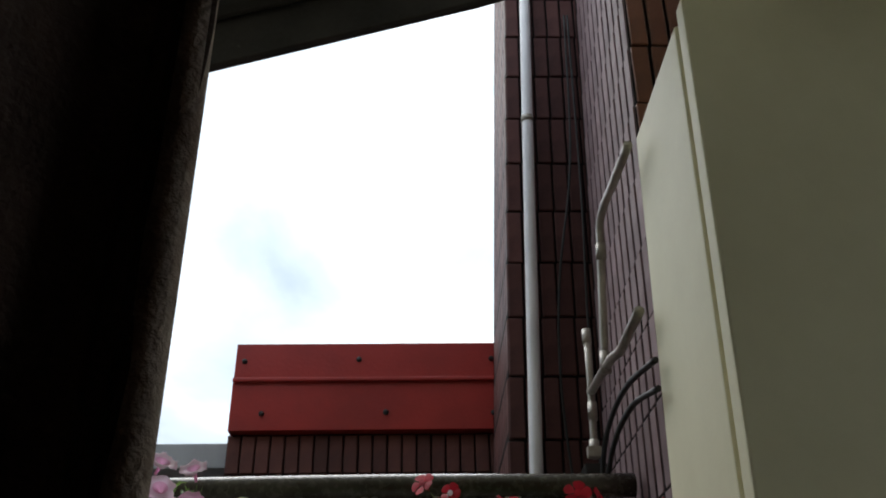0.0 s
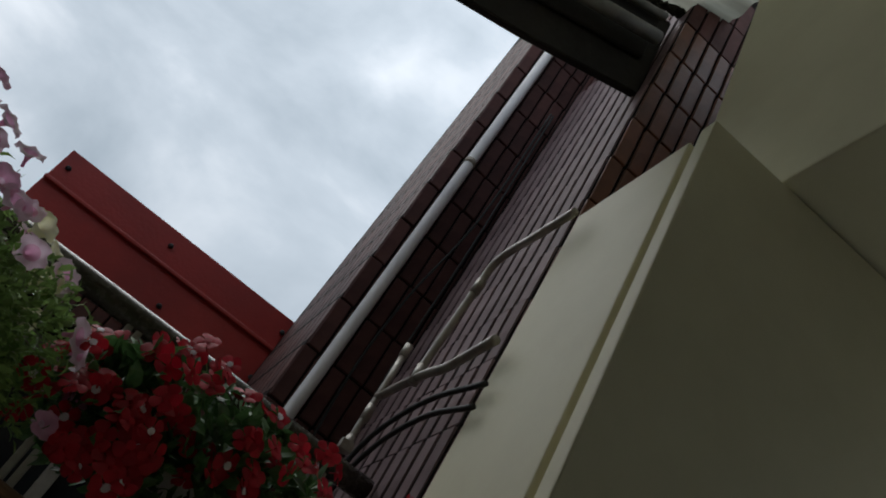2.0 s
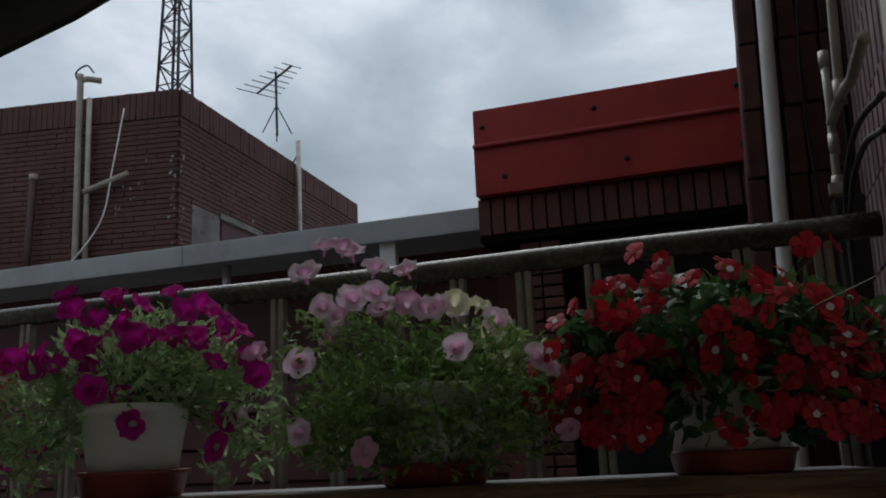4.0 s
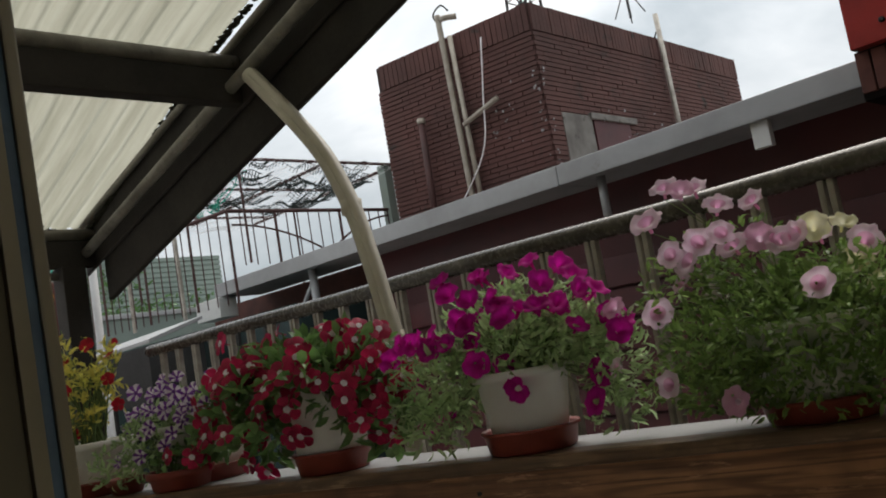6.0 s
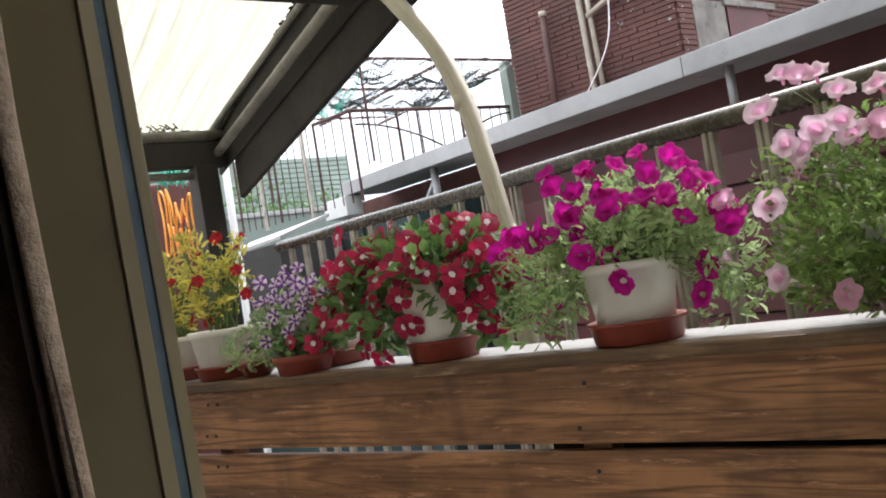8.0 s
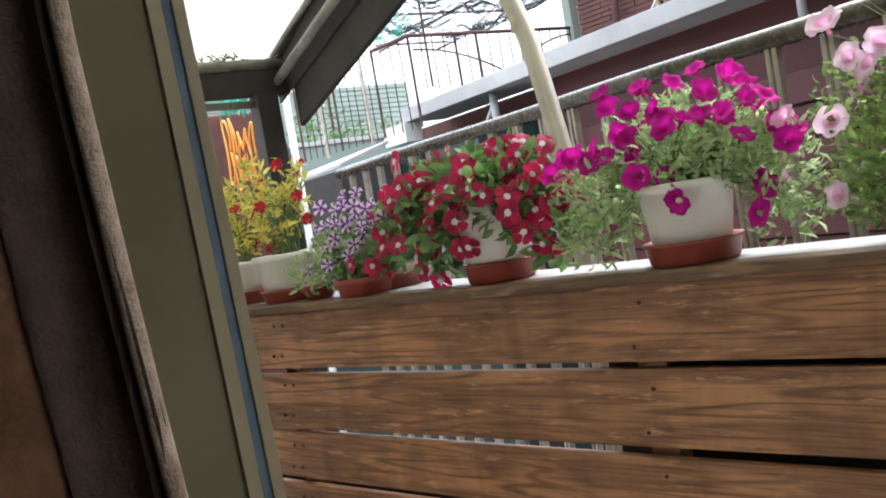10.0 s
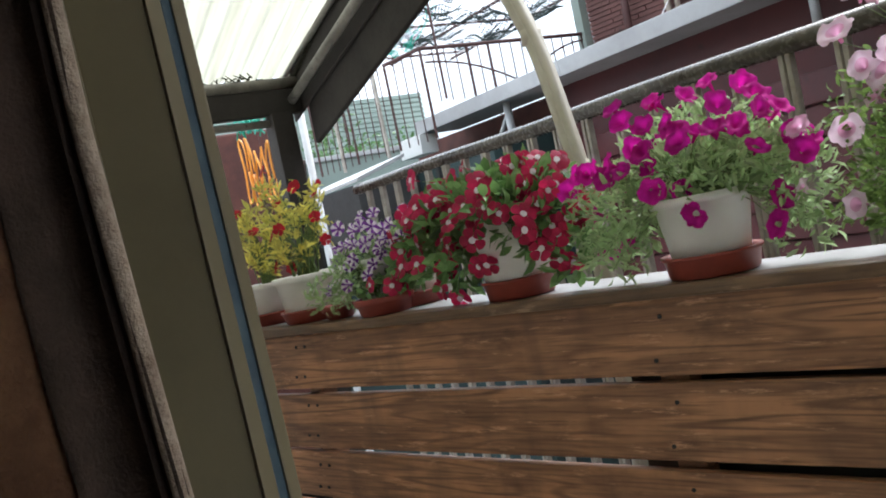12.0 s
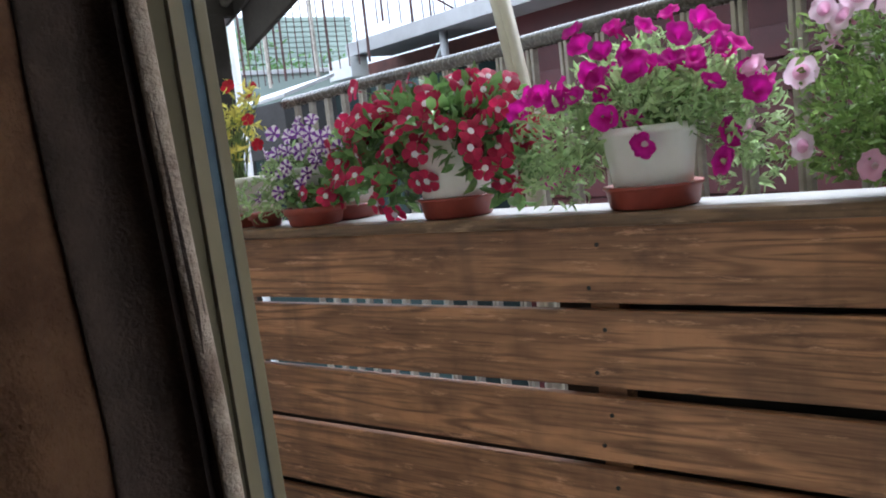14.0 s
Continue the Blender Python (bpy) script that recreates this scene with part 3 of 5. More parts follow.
# ragged moss along the sheet's lower edge
rng = random.Random(31)
bm = bmesh.new()
for k in range(900):
    x = rng.uniform(-2.98, 0.9)
    w, h, d = rng.uniform(0.008, 0.024), rng.uniform(0.005, 0.012), rng.uniform(0.012, 0.036) + 0.02 * noise.noise(Vector((x * 5, 3, 0)))
    zc = zf(x) + sheet_rise(x) - 0.018
    vs = [bm.verts.new((x + w * math.cos(q) * rng.uniform(0.6, 1.1), 1.458 - d * (0.5 - 0.5 * math.sin(q)) * rng.uniform(0.7, 1.2), zc + h * rng.uniform(-0.5, 0.3))) for q in (0.3, 1.3, 2.4, 3.4, 4.5, 5.5)]
    up = bm.verts.new((x, 1.44, zc + 0.006))
    dn = bm.verts.new((x, 1.448 - d * 0.5, zc - h))
    for i in range(6):
        bm.faces.new((vs[i], vs[(i + 1) % 6], up))
        bm.faces.new((vs[(i + 1) % 6], vs[i], dn))
tagged(part("moss", bm, M["moss"], roof, "dark moss along the sheet's edge"), kind="stuff")
for px, y_end in ((-1.68, 1.442), (-2.93, 1.442), (0.1, 1.442)):
    part("purlin", box(px - 0.03, px + 0.03, 0.14, y_end, zf(px) + 0.155, zf(px) + 0.262, bev=0.004), M["dark_wood"], roof)
    part("purlin_pipe", tube([(px + 0.02, 0.14, zf(px) + 0.287), (px + 0.02, y_end, zf(px) + 0.287)], 0.025, 12), M["roof_pipe"], roof, "grime-streaked grey pipe", smooth=True)
part("strut", tube([(-2.93, 1.40, zf(-2.93) + 0.12), (-2.93, 0.2, zf(-2.93) + 0.14)], 0.016, 10), M["roof_pipe"], roof, smooth=True)
part("post", box(-2.985, -2.875, 1.29, 1.385, FLOOR, zf(-2.93) + 0.156, bev=0.004), M["dark_wood"], roof)
# dead leaves caught on the sheet's low end
bm = bmesh.new()
for k in range(26):
    p = Vector((-2.93 + rng.uniform(-0.03, 0.05), rng.gauss(1.20, 0.07), zf(-2.93) + 0.305 + abs(rng.gauss(0, 0.012))))
    q = p + Vector((rng.uniform(-0.03, 0.03), rng.uniform(-0.05, 0.05), rng.uniform(0.0, 0.045)))
    tube([p, q], 0.004, 4, bm, r_end=0.002)
tagged(part("debris", bm, M["moss"], roof, "dead twigs caught under the sheet"), kind="stuff")

# ---- curved plastic conduit from railing to roof ----
arch = thing("conduit", "cream plastic conduit bent from railing up to roof", "pipe")
A0 = [(-1.05, 1.41, FLOOR), (-1.05, 1.41, 1.45), (-1.063, 1.41, 1.611), (-1.083, 1.41, 1.718), (-1.11, 1.41, 1.842), (-1.149, 1.41, 1.975), (-1.226, 1.41, 2.13), (-1.33, 1.405, 2.267), (-1.486, 1.40, 2.44), (-1.52, 1.40, 2.475)]
part("pipe", tube(spline([(x - 0.008, y, z) for x, y, z in A0], 8), 0.026, 14), M["pvc"], arch, smooth=True)
part("pipe", tube(spline([(x + 0.018, y - 0.012, z - 0.004) for x, y, z in A0], 8), 0.014, 10), M["pvc"], arch, smooth=True)
for k in (2, 5):
    x, y, z = A0[k]
    part("collar", tube([(x - 0.008 - 0.002, y, z - 0.02), (x - 0.008, y, z + 0.02)], 0.0285, 14), M["pvc"], arch, smooth=True)

# ---- beige pier and soffit beside the balcony ----
pier = thing("pier", "beige painted plaster pier with a vertical groove", "wall", kind="structure")
part("pier_side", shear(box(0.775, 0.97, 0.99, 1.30, FLOOR, 2.375, bev=0.004), LEAN), M["beige"], pier)
part("pier_front", shear(box(0.768, 1.9, 0.92, 0.955, FLOOR, 2.372, bev=0.004), LEAN), M["beige"], pier)
part("groove", shear(box(0.80, 1.9, 0.953, 0.995, FLOOR, 2.37), LEAN), M["beige"], pier)
part("beam", box(0.955, 1.95, 0.16, 1.21, 2.385, 3.4, bev=0.005), M["beige"], pier)

# ---- tiled walls ----
tw = thing("wall_tiled", "brown glazed tile wall with dark joints", "wall", kind="structure")
part("backing", shear(box(0.81, 2.4, 1.405, 3.4, FLOOR, 6.0), LEAN), M["grout"], tw)
tp = thing("tiled_pillar", "brown glazed tile pillar with dark joints", "pillar", kind="structure")
part("backing", shear(box(0.578, 0.88, 2.012, 2.55, -1.0, 6.0), LEAN), M["grout"], tp)

# ---- white rain pipe, water pipes and cables on the tiled walls ----
rp = thing("rain_pipe", "white painted rain pipe along the tiled pillar", "pipe")
part("pipe", tube([(0.636 + 0.043 * (z - 1.9), 1.975, z) for z in (-1.0, 1.9, 3.2, 4.6)], 0.0165, 14), M["white_pipe"], rp, smooth=True)
for z in (1.2, 2.95, 3.9):
    clip = part("clip", tube([(0.636 + 0.043 * (z - 1.9), 1.975, z), (0.636 + 0.043 * (z - 1.9), 1.975, z + 0.02)], 0.0185, 14), M["grey_pipe"], rp, smooth=True)
    part("bracket", box(0.63 + 0.043 * (z - 1.9), 0.642 + 0.043 * (z - 1.9), 1.985, 2.012, z, z + 0.02, bev=0.002), M["grey_pipe"], clip)
wp = thing("water_pipes", "grey plastic water pipes with elbows on the tiled wall", "pipe")
part("pipe", tube(spline([(0.757, 1.24, 2.315), (0.756, 1.29, 2.316), (0.752, 1.36, 2.312), (0.75, 1.46, 2.318), (0.748, 1.505, 2.30), (0.747, 1.52, 2.25), (0.74, 1.56, 2.05), (0.738, 1.565, 2.0)], 6), 0.0088, 12), M["steel"], wp, smooth=True)
part("pipe", tube(spline([(0.745, 1.28, 1.985), (0.745, 1.36, 1.985), (0.742, 1.44, 1.98), (0.74, 1.52, 1.995), (0.737, 1.62, 2.0), (0.737, 1.70, 2.005), (0.737, 1.735, 2.01)], 6), 0.0095, 12), M["steel"], wp, smooth=True)
part("pipe", tube([(0.741, 1.735, 2.155), (0.739, 1.735, 2.05), (0.733, 1.735, 1.9), (0.731, 1.735, 1.86)], 0.0080, 12), M["steel"], wp, smooth=True)
for p, q, r in (((0.7475, 1.515, 2.26), (0.7468, 1.525, 2.225), 0.0112), ((0.739, 1.562, 2.03), (0.7385, 1.566, 1.985), 0.0112), ((0.741, 1.735, 2.16), (0.740, 1.735, 2.125), 0.0104),
                ((0.737, 1.735, 1.985), (0.736, 1.735, 1.945), 0.0104), ((0.733, 1.735, 1.9), (0.732, 1.735, 1.87), 0.0104)):
    part("coupling", tube([p, q], r, 12), M["steel"], wp, smooth=True)
part("tap", box(0.715, 0.745, 1.72, 1.74, 1.86, 1.885, bev=0.004), M["steel"], wp)
for k, pts in enumerate((((0.752, 1.25, 1.88), (0.745, 1.42, 1.905), (0.742, 1.56, 1.90), (0.738, 1.66, 1.86), (0.735, 1.70, 1.78), (0.733, 1.705, 1.6)),
                         ((0.75, 1.25, 1.83), (0.744, 1.42, 1.86), (0.74, 1.58, 1.84), (0.736, 1.68, 1.76), (0.733, 1.70, 1.6)),
                         ((0.83, 1.99, 3.4), (0.80, 1.985, 2.83), (0.735, 1.985, 2.42), (0.715, 1.985, 2.1), (0.735, 1.985, 1.7)),
                         ((0.84, 1.99, 3.4), (0.82, 1.985, 2.7), (0.80, 1.985, 2.3), (0.79, 1.985, 1.8)))):
    cb = thing("cable", "thin black cable along the tiled wall", "cable", group="cables on the tiled wall")
    part("wire", tube(spline(pts, 8), 0.0055 if k < 2 else 0.0035, 8), M["black_iron"], cb, smooth=True)
part("low_board", box(0.74, 0.80, 1.90, 1.995, 1.2, 1.90, bev=0.004), M["dark_wood"], tw, "dark stained cement curb")

# ---- red sheet metal cladding on a brick beam ----
awn = thing("red_cladding", "red painted sheet metal cladding with bolts", "cladding")
part("panel", box(-0.24, 0.62, 2.56, 2.75, 2.205, 2.372, bev=0.003), M["red_metal"], awn)
part("panel", box(-0.24, 0.62, 2.568, 2.75, 2.374, 2.502, bev=0.003), M["red_metal"], awn)
part("fold", box(-0.24, 0.62, 2.548, 2.575, 2.364, 2.378, bev=0.004), M["red_metal"], awn)
for bx, bz in ((-0.21, 2.44), (0.16, 2.445), (0.59, 2.445), (-0.14, 2.26), (0.25, 2.262), (0.59, 2.258)):
    part("bolt", lathe([(0.002, 0.0), (0.009, 0.0), (0.0085, 0.004), (0.004, 0.009)], 10), M["black_iron"], awn).matrix_world = pose(bx, 2.567 if bz > 2.4 else 2.559, bz, 90, 0, 0)
brk = thing("wall_brick", "dark red brick beam and column with soldier course", "wall", kind="structure")
part("backing", box(-0.245, 0.75, 2.60, 3.2, 2.06, 2.203), M["grout"], brk)
part("backing", box(-0.12, 0.02, 2.63, 2.9, -6, 2.06), M["grout"], brk)
part("window_pane", box(0.02, 0.66, 2.78, 2.80, 0.6, 2.06), M["dark_glass"], brk, "dark window pane")
part("window_frame", box(0.02, 0.66, 2.74, 2.79, 1.98, 2.06, bev=0.003), M["grey_pipe"], brk)
part("window_frame", box(0.30, 0.34, 2.74, 2.79, 0.6, 1.98, bev=0.003), M["grey_pipe"], brk)
part("wall_below", box(-0.25, 0.75, 2.81, 3.2, -6, 2.06), M["brick"], brk)

# ---- grey coping of the roof opposite ----
nb = thing("neighbour_roof", "maroon wall with grey metal coping opposite", "building")
for x0, x1 in ((-4.13, -2.62), (-2.618, -1.42), (-1.418, -0.245)):
    part("coping", box(x0, x1, 2.65, 2.98, 2.115, 2.196, bev=0.005), M["coping"], nb)
part("wall", box(-2.95, -0.25, 2.90, 3.3, -6, 2.115), M["maroon"], nb)
part("wall", box(-4.8, -2.95, 3.0, 3.35, -6, 2.113), M["brick"], nb)
for k in range(9):
    bm = box(-2.95, -0.25, 2.878, 2.899, 1.70 - k * 0.125, 1.818 - k * 0.125, bev=0.003)
    for v in bm.verts:
        v.co.y -= 0.12 * (1.818 - k * 0.125 - v.co.z)
    part("board", bm, M["maroon"], nb)
part("support", tube([(-1.27, 2.72, 1.93), (-1.27, 2.72, 2.115)], 0.017, 12), M["coping"], nb, smooth=True)
part("support", tube([(-3.2, 2.72, 1.2), (-3.2, 2.72, 2.115)], 0.022, 12), M["coping"], nb, smooth=True)
part("support", tube([(-3.42, 2.72, 1.85), (-3.2, 2.72, 2.06)], 0.012, 10), M["coping"], nb, smooth=True)
part("bracket", box(-0.63, -0.57, 2.67, 2.70, 2.03, 2.115, bev=0.003), M["white_paint"], nb)
part("flashing", box(-4.33, -4.04, 2.62, 2.74, 1.99, 2.112, bev=0.004), M["white_paint"], nb, "white painted corner block")

# ---- brick stair house on the roof opposite ----
C, TL, TR, TOP = Vector((-2.13, 3.59, 0)), Vector((-3.20, 3.41, 0)), Vector((-2.24, 6.04, 0)), 3.32
house = thing("stair_house", "dark red brick rooftop stair house", "building")
bm = bmesh.new()
far = TL + (TR - C)
ring = (C, TL, far, TR)
vb_ = [bm.verts.new((p.x, p.y, -6.0)) for p in ring]
vt = [bm.verts.new((p.x, p.y, TOP - 0.004)) for p in ring]
for k in range(4):
    bm.faces.new((vb_[k], vb_[(k + 1) % 4], vt[(k + 1) % 4], vt[k]))
bm.faces.new(vt)
part("wall", bm, M["house_joint"], house)
for A, B, nm in ((C, TL, "a"), (C, TR, "b")):
    t = (B - A).normalized()
    length = (B - A).length
    nrm = Vector((t.y, -t.x, 0))
    if nrm.dot(Vector((0.6, 0, 0)) - A) < 0:
        nrm = -nrm
    rot = Matrix.Translation(A) @ Matrix((( t.x, nrm.x, 0, 0), (t.y, nrm.y, 0, 0), (0, 0, 1, 0), (0, 0, 0, 1)))
    places, crown = [], []
    for r in range(40):
        z = TOP - 0.17 - r * 0.0275
        n = int(length / 0.115)
        for k in range(n + 1):
            x = min((k + (0.5 if r % 2 else 0)) * 0.115, length - 0.053)
            if (nm == "b" and 0.40 < x < 0.80 and z < 2.70):
                continue
            places.append(rot @ pose(max(x, 0.05), random.uniform(0.001, 0.005), z))
    for k in range(int(length / 0.034)):
        crown.append(rot @ pose(0.017 + k * 0.034, random.uniform(0.004, 0.008), TOP - 0.078))
    pieces_joined("brick", (0.112, 0.016, 0.0225), places, M["house_brick"], house)
    pieces_joined("soldier_brick", (0.030, 0.018, 0.15), crown, M["house_brick"], house)
    chips = bmesh.new()
    for k in range(30):
        if k < 16:
            cx, cz = random.uniform(0.0, 0.035), random.uniform(2.25, 3.0)
        else:
            cx, cz = random.gauss(0.24, 0.05) if nm == "a" else random.uniform(0.1, 2.2), random.gauss(2.72, 0.10)
        w, h = random.uniform(0.003, 0.011), random.uniform(0.004, 0.014)
        box(cx, cx + w, 0.006, 0.0155, cz, cz + h, bm=chips)
    o = part("paint_remnant", chips, M["coping"], house, "flaking remnants of pale paint")
    tagged(o, kind="stuff")
    o.matrix_world = rot
    if nm == "b":
        o = part("opening", box(0.42, 0.80, -0.2, 0.012, 2.2, 2.70), M["maroon"], house, "dark opening under a lintel")
        o.matrix_world = rot
        o = part("patch", box(0.12, 0.40, 0.0, 0.014, 2.2, 2.72, bev=0.004), M["stained"], house, "stained bare cement patch")
        o.matrix_world = rot
        o = part("lintel", box(0.38, 0.86, 0.0, 0.03, 2.70, 2.735, bev=0.003), M["stained"], house)
        o.matrix_world = rot
hp = thing("house_pipes", "grey plastic pipes climbing the brick stair house", "pipe")
part("pipe", tube(spline([(-2.629, 3.455, 2.1), (-2.655, 3.45, 3.33), (-2.655, 3.45, 3.40), (-2.64, 3.48, 3.425), (-2.58, 3.52, 3.42)], 6), 0.017, 12), M["grey_pipe"], hp, smooth=True)
part("pipe", tube([(-2.575, 3.465, 2.1), (-2.60, 3.46, 3.30)], 0.014, 12), M["grey_pipe"], hp, smooth=True)
part("pipe", tube([(-2.60, 3.45, 2.78), (-2.36, 3.49, 2.86)], 0.015, 12), M["grey_pipe"], hp, smooth=True)
part("pipe", tube(spline([(-2.66, 3.46, 3.38), (-2.70, 3.46, 3.46), (-2.64, 3.47, 3.50), (-2.59, 3.47, 3.45)], 5), 0.005, 8), M["black_iron"], hp, smooth=True)
yp = thing("vent_pipe", "rusty yellow vent pipe beside the brick wall", "pipe")
part("pipe", tube([(-2.90, 3.40, 2.1), (-2.881, 3.40, 2.888)], 0.019, 12), M["iron"], yp, smooth=True)
part("cap", tube([(-2.881, 3.40, 2.87), (-2.880, 3.40, 2.90)], 0.024, 12), M["grey_pipe"], yp, smooth=True)
wr = thing("cable", "thin pale cable hanging on the brick stair house", "cable")
part("wire", tube(spline([(-2.40, 3.49, 3.22), (-2.44, 3.47, 2.9), (-2.50, 3.46, 2.6), (-2.72, 3.42, 2.32)], 8), 0.004, 6), M["white_pipe"], wr, smooth=True)
rod = thing("rod", "grey steel rod standing by the brick stair house", "pole")
part("pole", tube([(-2.13, 4.925, 2.0), (-2.15, 4.925, 3.47)], 0.017, 10), M["steel"], rod, smooth=True)
part("stay", tube([(-2.15, 4.925, 3.38), (-2.19, 4.925, 3.32)], 0.005, 6), M["black_iron"], rod)

# lattice mast
mast = thing("lattice_mast", "dark steel lattice mast on the roof", "mast", pose(-2.50, 4.05, TOP - 0.02))
legs = [(-1, -1), (1, -1), (1, 1), (-1, 1)]


def mast_at(k, h):
    w = 0.078 * (1 - 0.42 * h / 1.3)
    return Vector((legs[k][0] * w, legs[k][1] * w, h))


for k in range(4):
    part("leg", tube([mast_at(k, 0), mast_at(k, 1.5)], 0.009, 6), M["black_iron"], mast)
for r in range(11):
    h0, h1 = r * 0.135, (r + 1) * 0.135
    for k in range(4):
        part("strut", tube([mast_at(k, h0), mast_at((k + 1) % 4, h1)] if (r + k) % 2 else [mast_at((k + 1) % 4, h0), mast_at(k, h1)], 0.005, 5), M["black_iron"], mast)
        part("strut", tube([mast_at(k, h1), mast_at((k + 1) % 4, h1)], 0.004, 5), M["black_iron"], mast)
# antenna
ant = thing("antenna", "old television antenna on a thin mast", "antenna", pose(-2.0, 4.38, TOP - 0.02))
part("pole", tube([(0, 0, 0), (-0.01, 0, 0.42)], 0.008, 8), M["black_iron"], ant)
for a_ in range(3):
    part("stay", tube([(0.1 * math.cos(a_ * 2.1), 0.1 * math.sin(a_ * 2.1), 0), (-0.005, 0, 0.2)], 0.004, 5), M["black_iron"], ant)
part("boom", tube([(-0.14, 0, 0.30), (0.10, 0, 0.44)], 0.007, 6), M["black_iron"], ant)
for k in range(7):
    f = k / 6
    cx, cz = -0.14 + 0.24 * f, 0.30 + 0.14 * f
    half = 0.14 - 0.012 * k
    part("element", tube([(cx - half * 0.5, -half * 0.86, cz), (cx + half * 0.5, half * 0.86, cz)], 0.003, 5), M["black_iron"], ant)

# ---- barred fence, white base and net frame on the far roof ----
ff = thing("roof_fence", "rusty iron bar fence on a white base", "fence")
path = [Vector((-3.43, 3.59, 0)), Vector((-3.43, 2.39, 0)), Vector((-3.76, 2.33, 0)), Vector((-5.4, 2.04, 0))]
for p0, p1 in zip(path, path[1:]):
    part("top_bar", tube([(p0.x, p0.y, 2.496), (p1.x, p1.y, 2.496)], 0.011, 8), M["iron"], ff)
for p0, p1 in zip(path, path[1:]):
    n = max(1, int((p1 - p0).length / 0.072))
    foot = 2.198 if p1 is path[1] else 2.0
    for k in range(n):
        q = p0.lerp(p1, k / n)
        post = k % 6 == 0
        part("bar", tube([(q.x, q.y, foot), (q.x, q.y, 2.493)], 0.008 if post else 0.0036, 6), M["iron"], ff)
for q0, q1, za, zb in ((0.02, 0.5, 2.42, 2.27), (0.97, 0.6, 2.46, 2.30)):
    arc = []
    for q in range(15):
        f = q / 14
        p = path[1].lerp(path[0], q0 + (q1 - q0) * f)
        arc.append((p.x, p.y, za + (zb - za) * f * f))
    part("arc", tube(arc, 0.006, 6), M["iron"], ff)
for px_, py_ in ((-3.88, 2.31), (-4.35, 2.225)):
    part("tall_post", tube([(px_, py_, 1.98), (px_ - 0.01, py_, 2.62)], 0.012, 8), M["steel"], ff, "pale steel post")
part("base", box(-5.4, -3.4, 0, 0.12, 1.95, 2.03), M["white_paint"], ff, "white painted base")
for o in (ff.children[-1],):
    for v in o.data.vertices:
        v.co.y += 2.33 + 0.177 * (v.co.x + 3.76) - 0.06
eave = thing("low_roof", "grey sheet lean-to roof with a dark edge", "roof")
bm = box(-4.7, -3.6, 1.95, 2.26, 1.87, 1.89, bev=0.003)
for v in bm.verts:
    v.co.z += 0.30 * (v.co.y - 1.95) + 0.02 * (v.co.x + 3.0)
part("sheet", bm, M["coping"], eave)
part("edge", box(-4.7, -3.58, 1.93, 2.24, 1.55, 1.84, bev=0.003), M["black_iron"], eave)
lw = thing("lower_wall", "dark teal panelled wall below the far fence", "wall", kind="structure")
part("wall", box(-7.0, -2.96, 2.42, 3.19, -6, 1.92), M["teal"], lw)
for k in range(14):
    part("batten", box(-6.9 + k * 0.28, -6.87 + k * 0.28, 2.40, 2.43, 0.8, 1.9, bev=0.003), M["black_iron"], lw)
pg = thing("pergola", "steel frame with torn green and black shade nets", "pergola")
for y in (2.45, 3.05, 3.58):
    part("beam", tube([(-3.35, y, 2.765), (-5.2, y + 0.1, 2.80)], 0.010, 6), M["iron"], pg)
for x in (-3.35, -4.0, -4.8):
    part("beam", tube([(x, 2.4, 2.765), (x, 3.6, 2.765)], 0.010, 6), M["iron"], pg)
for x, y in ((-3.35, 2.45), (-3.37, 3.58), (-4.8, 2.5), (-4.4, 3.5)):
    part("post", tube([(x, y, 2.198), (x, y, 2.765)], 0.007, 6), M["iron"], pg)
part("post", box(-3.47, -3.40, 3.52, 3.58, 1.9, 2.78, bev=0.004), M["green_roof"], pg)
def draped(x0, x1, y0, y1, sag, tear, wire, step, seed):
    """A torn shade net: fine threads over a sagging, creased sheet."""
    bm = bmesh.new()
    nx, ny = int(abs(x1 - x0) / step), int(abs(y1 - y0) / step)

    def at(i, j):
        u, v = i / nx, j / ny
        z = 2.752 - sag * math.sin(math.pi * u) ** 0.7 * (0.35 + 0.65 * math.sin(math.pi * v))
        z += 0.05 * noise.noise(Vector((u * 3.1, v * 4.3, seed))) + 0.018 * math.sin(v * 34 + 5 * noise.noise(Vector((u * 4, v * 2, seed))))
        return Vector((x0 + (x1 - x0) * u, y0 + (y1 - y0) * v, z))

    def kept(i, j):
        return noise.noise(Vector((i / nx * 5, j / ny * 6, seed + 7))) > tear

    for i in range(nx + 1):
        for j in range(ny):
            if kept(i, j):
                tube([at(i, j), at(i, j + 1)], wire, 3, bm, closed=False)
    for j in range(ny + 1):
        for i in range(nx):
            if kept(i, j):
                tube([at(i, j), at(i + 1, j)], wire, 3, bm, closed=False)
    return bm


tagged(part("net", draped(-3.38, -4.3, 2.5, 3.55, 0.13, -0.05, 0.0022, 0.022, 1.0), M["net_dark"], pg, "torn black shade net"), kind="stuff")
tagged(part("net", draped(-3.38, -3.75, 2.5, 3.55, 0.09, 0.02, 0.003, 0.018, 4.0), M["net_dark"], pg, "torn black shade net"), kind="stuff")
tagged(part("net", draped(-3.5, -4.2, 2.42, 2.62, 0.16, 0.05, 0.0025, 0.022, 9.0), M["net"], pg, "torn green shade net"), kind="stuff")
tagged(part("net", draped(-3.3, -5.2, 2.42, 3.6, 0.02, -0.6, 0.0009, 0.05, 13.0), M["white_pipe"], pg, "fine pale net"), kind="stuff")
fb = thing("far_building", "grey-green block-walled building behind the fence", "building")
part("wall", box(-13.0, -8.1, 2.4, 5.0, -6, 3.05, bev=0.02), M["green_roof"], fb)
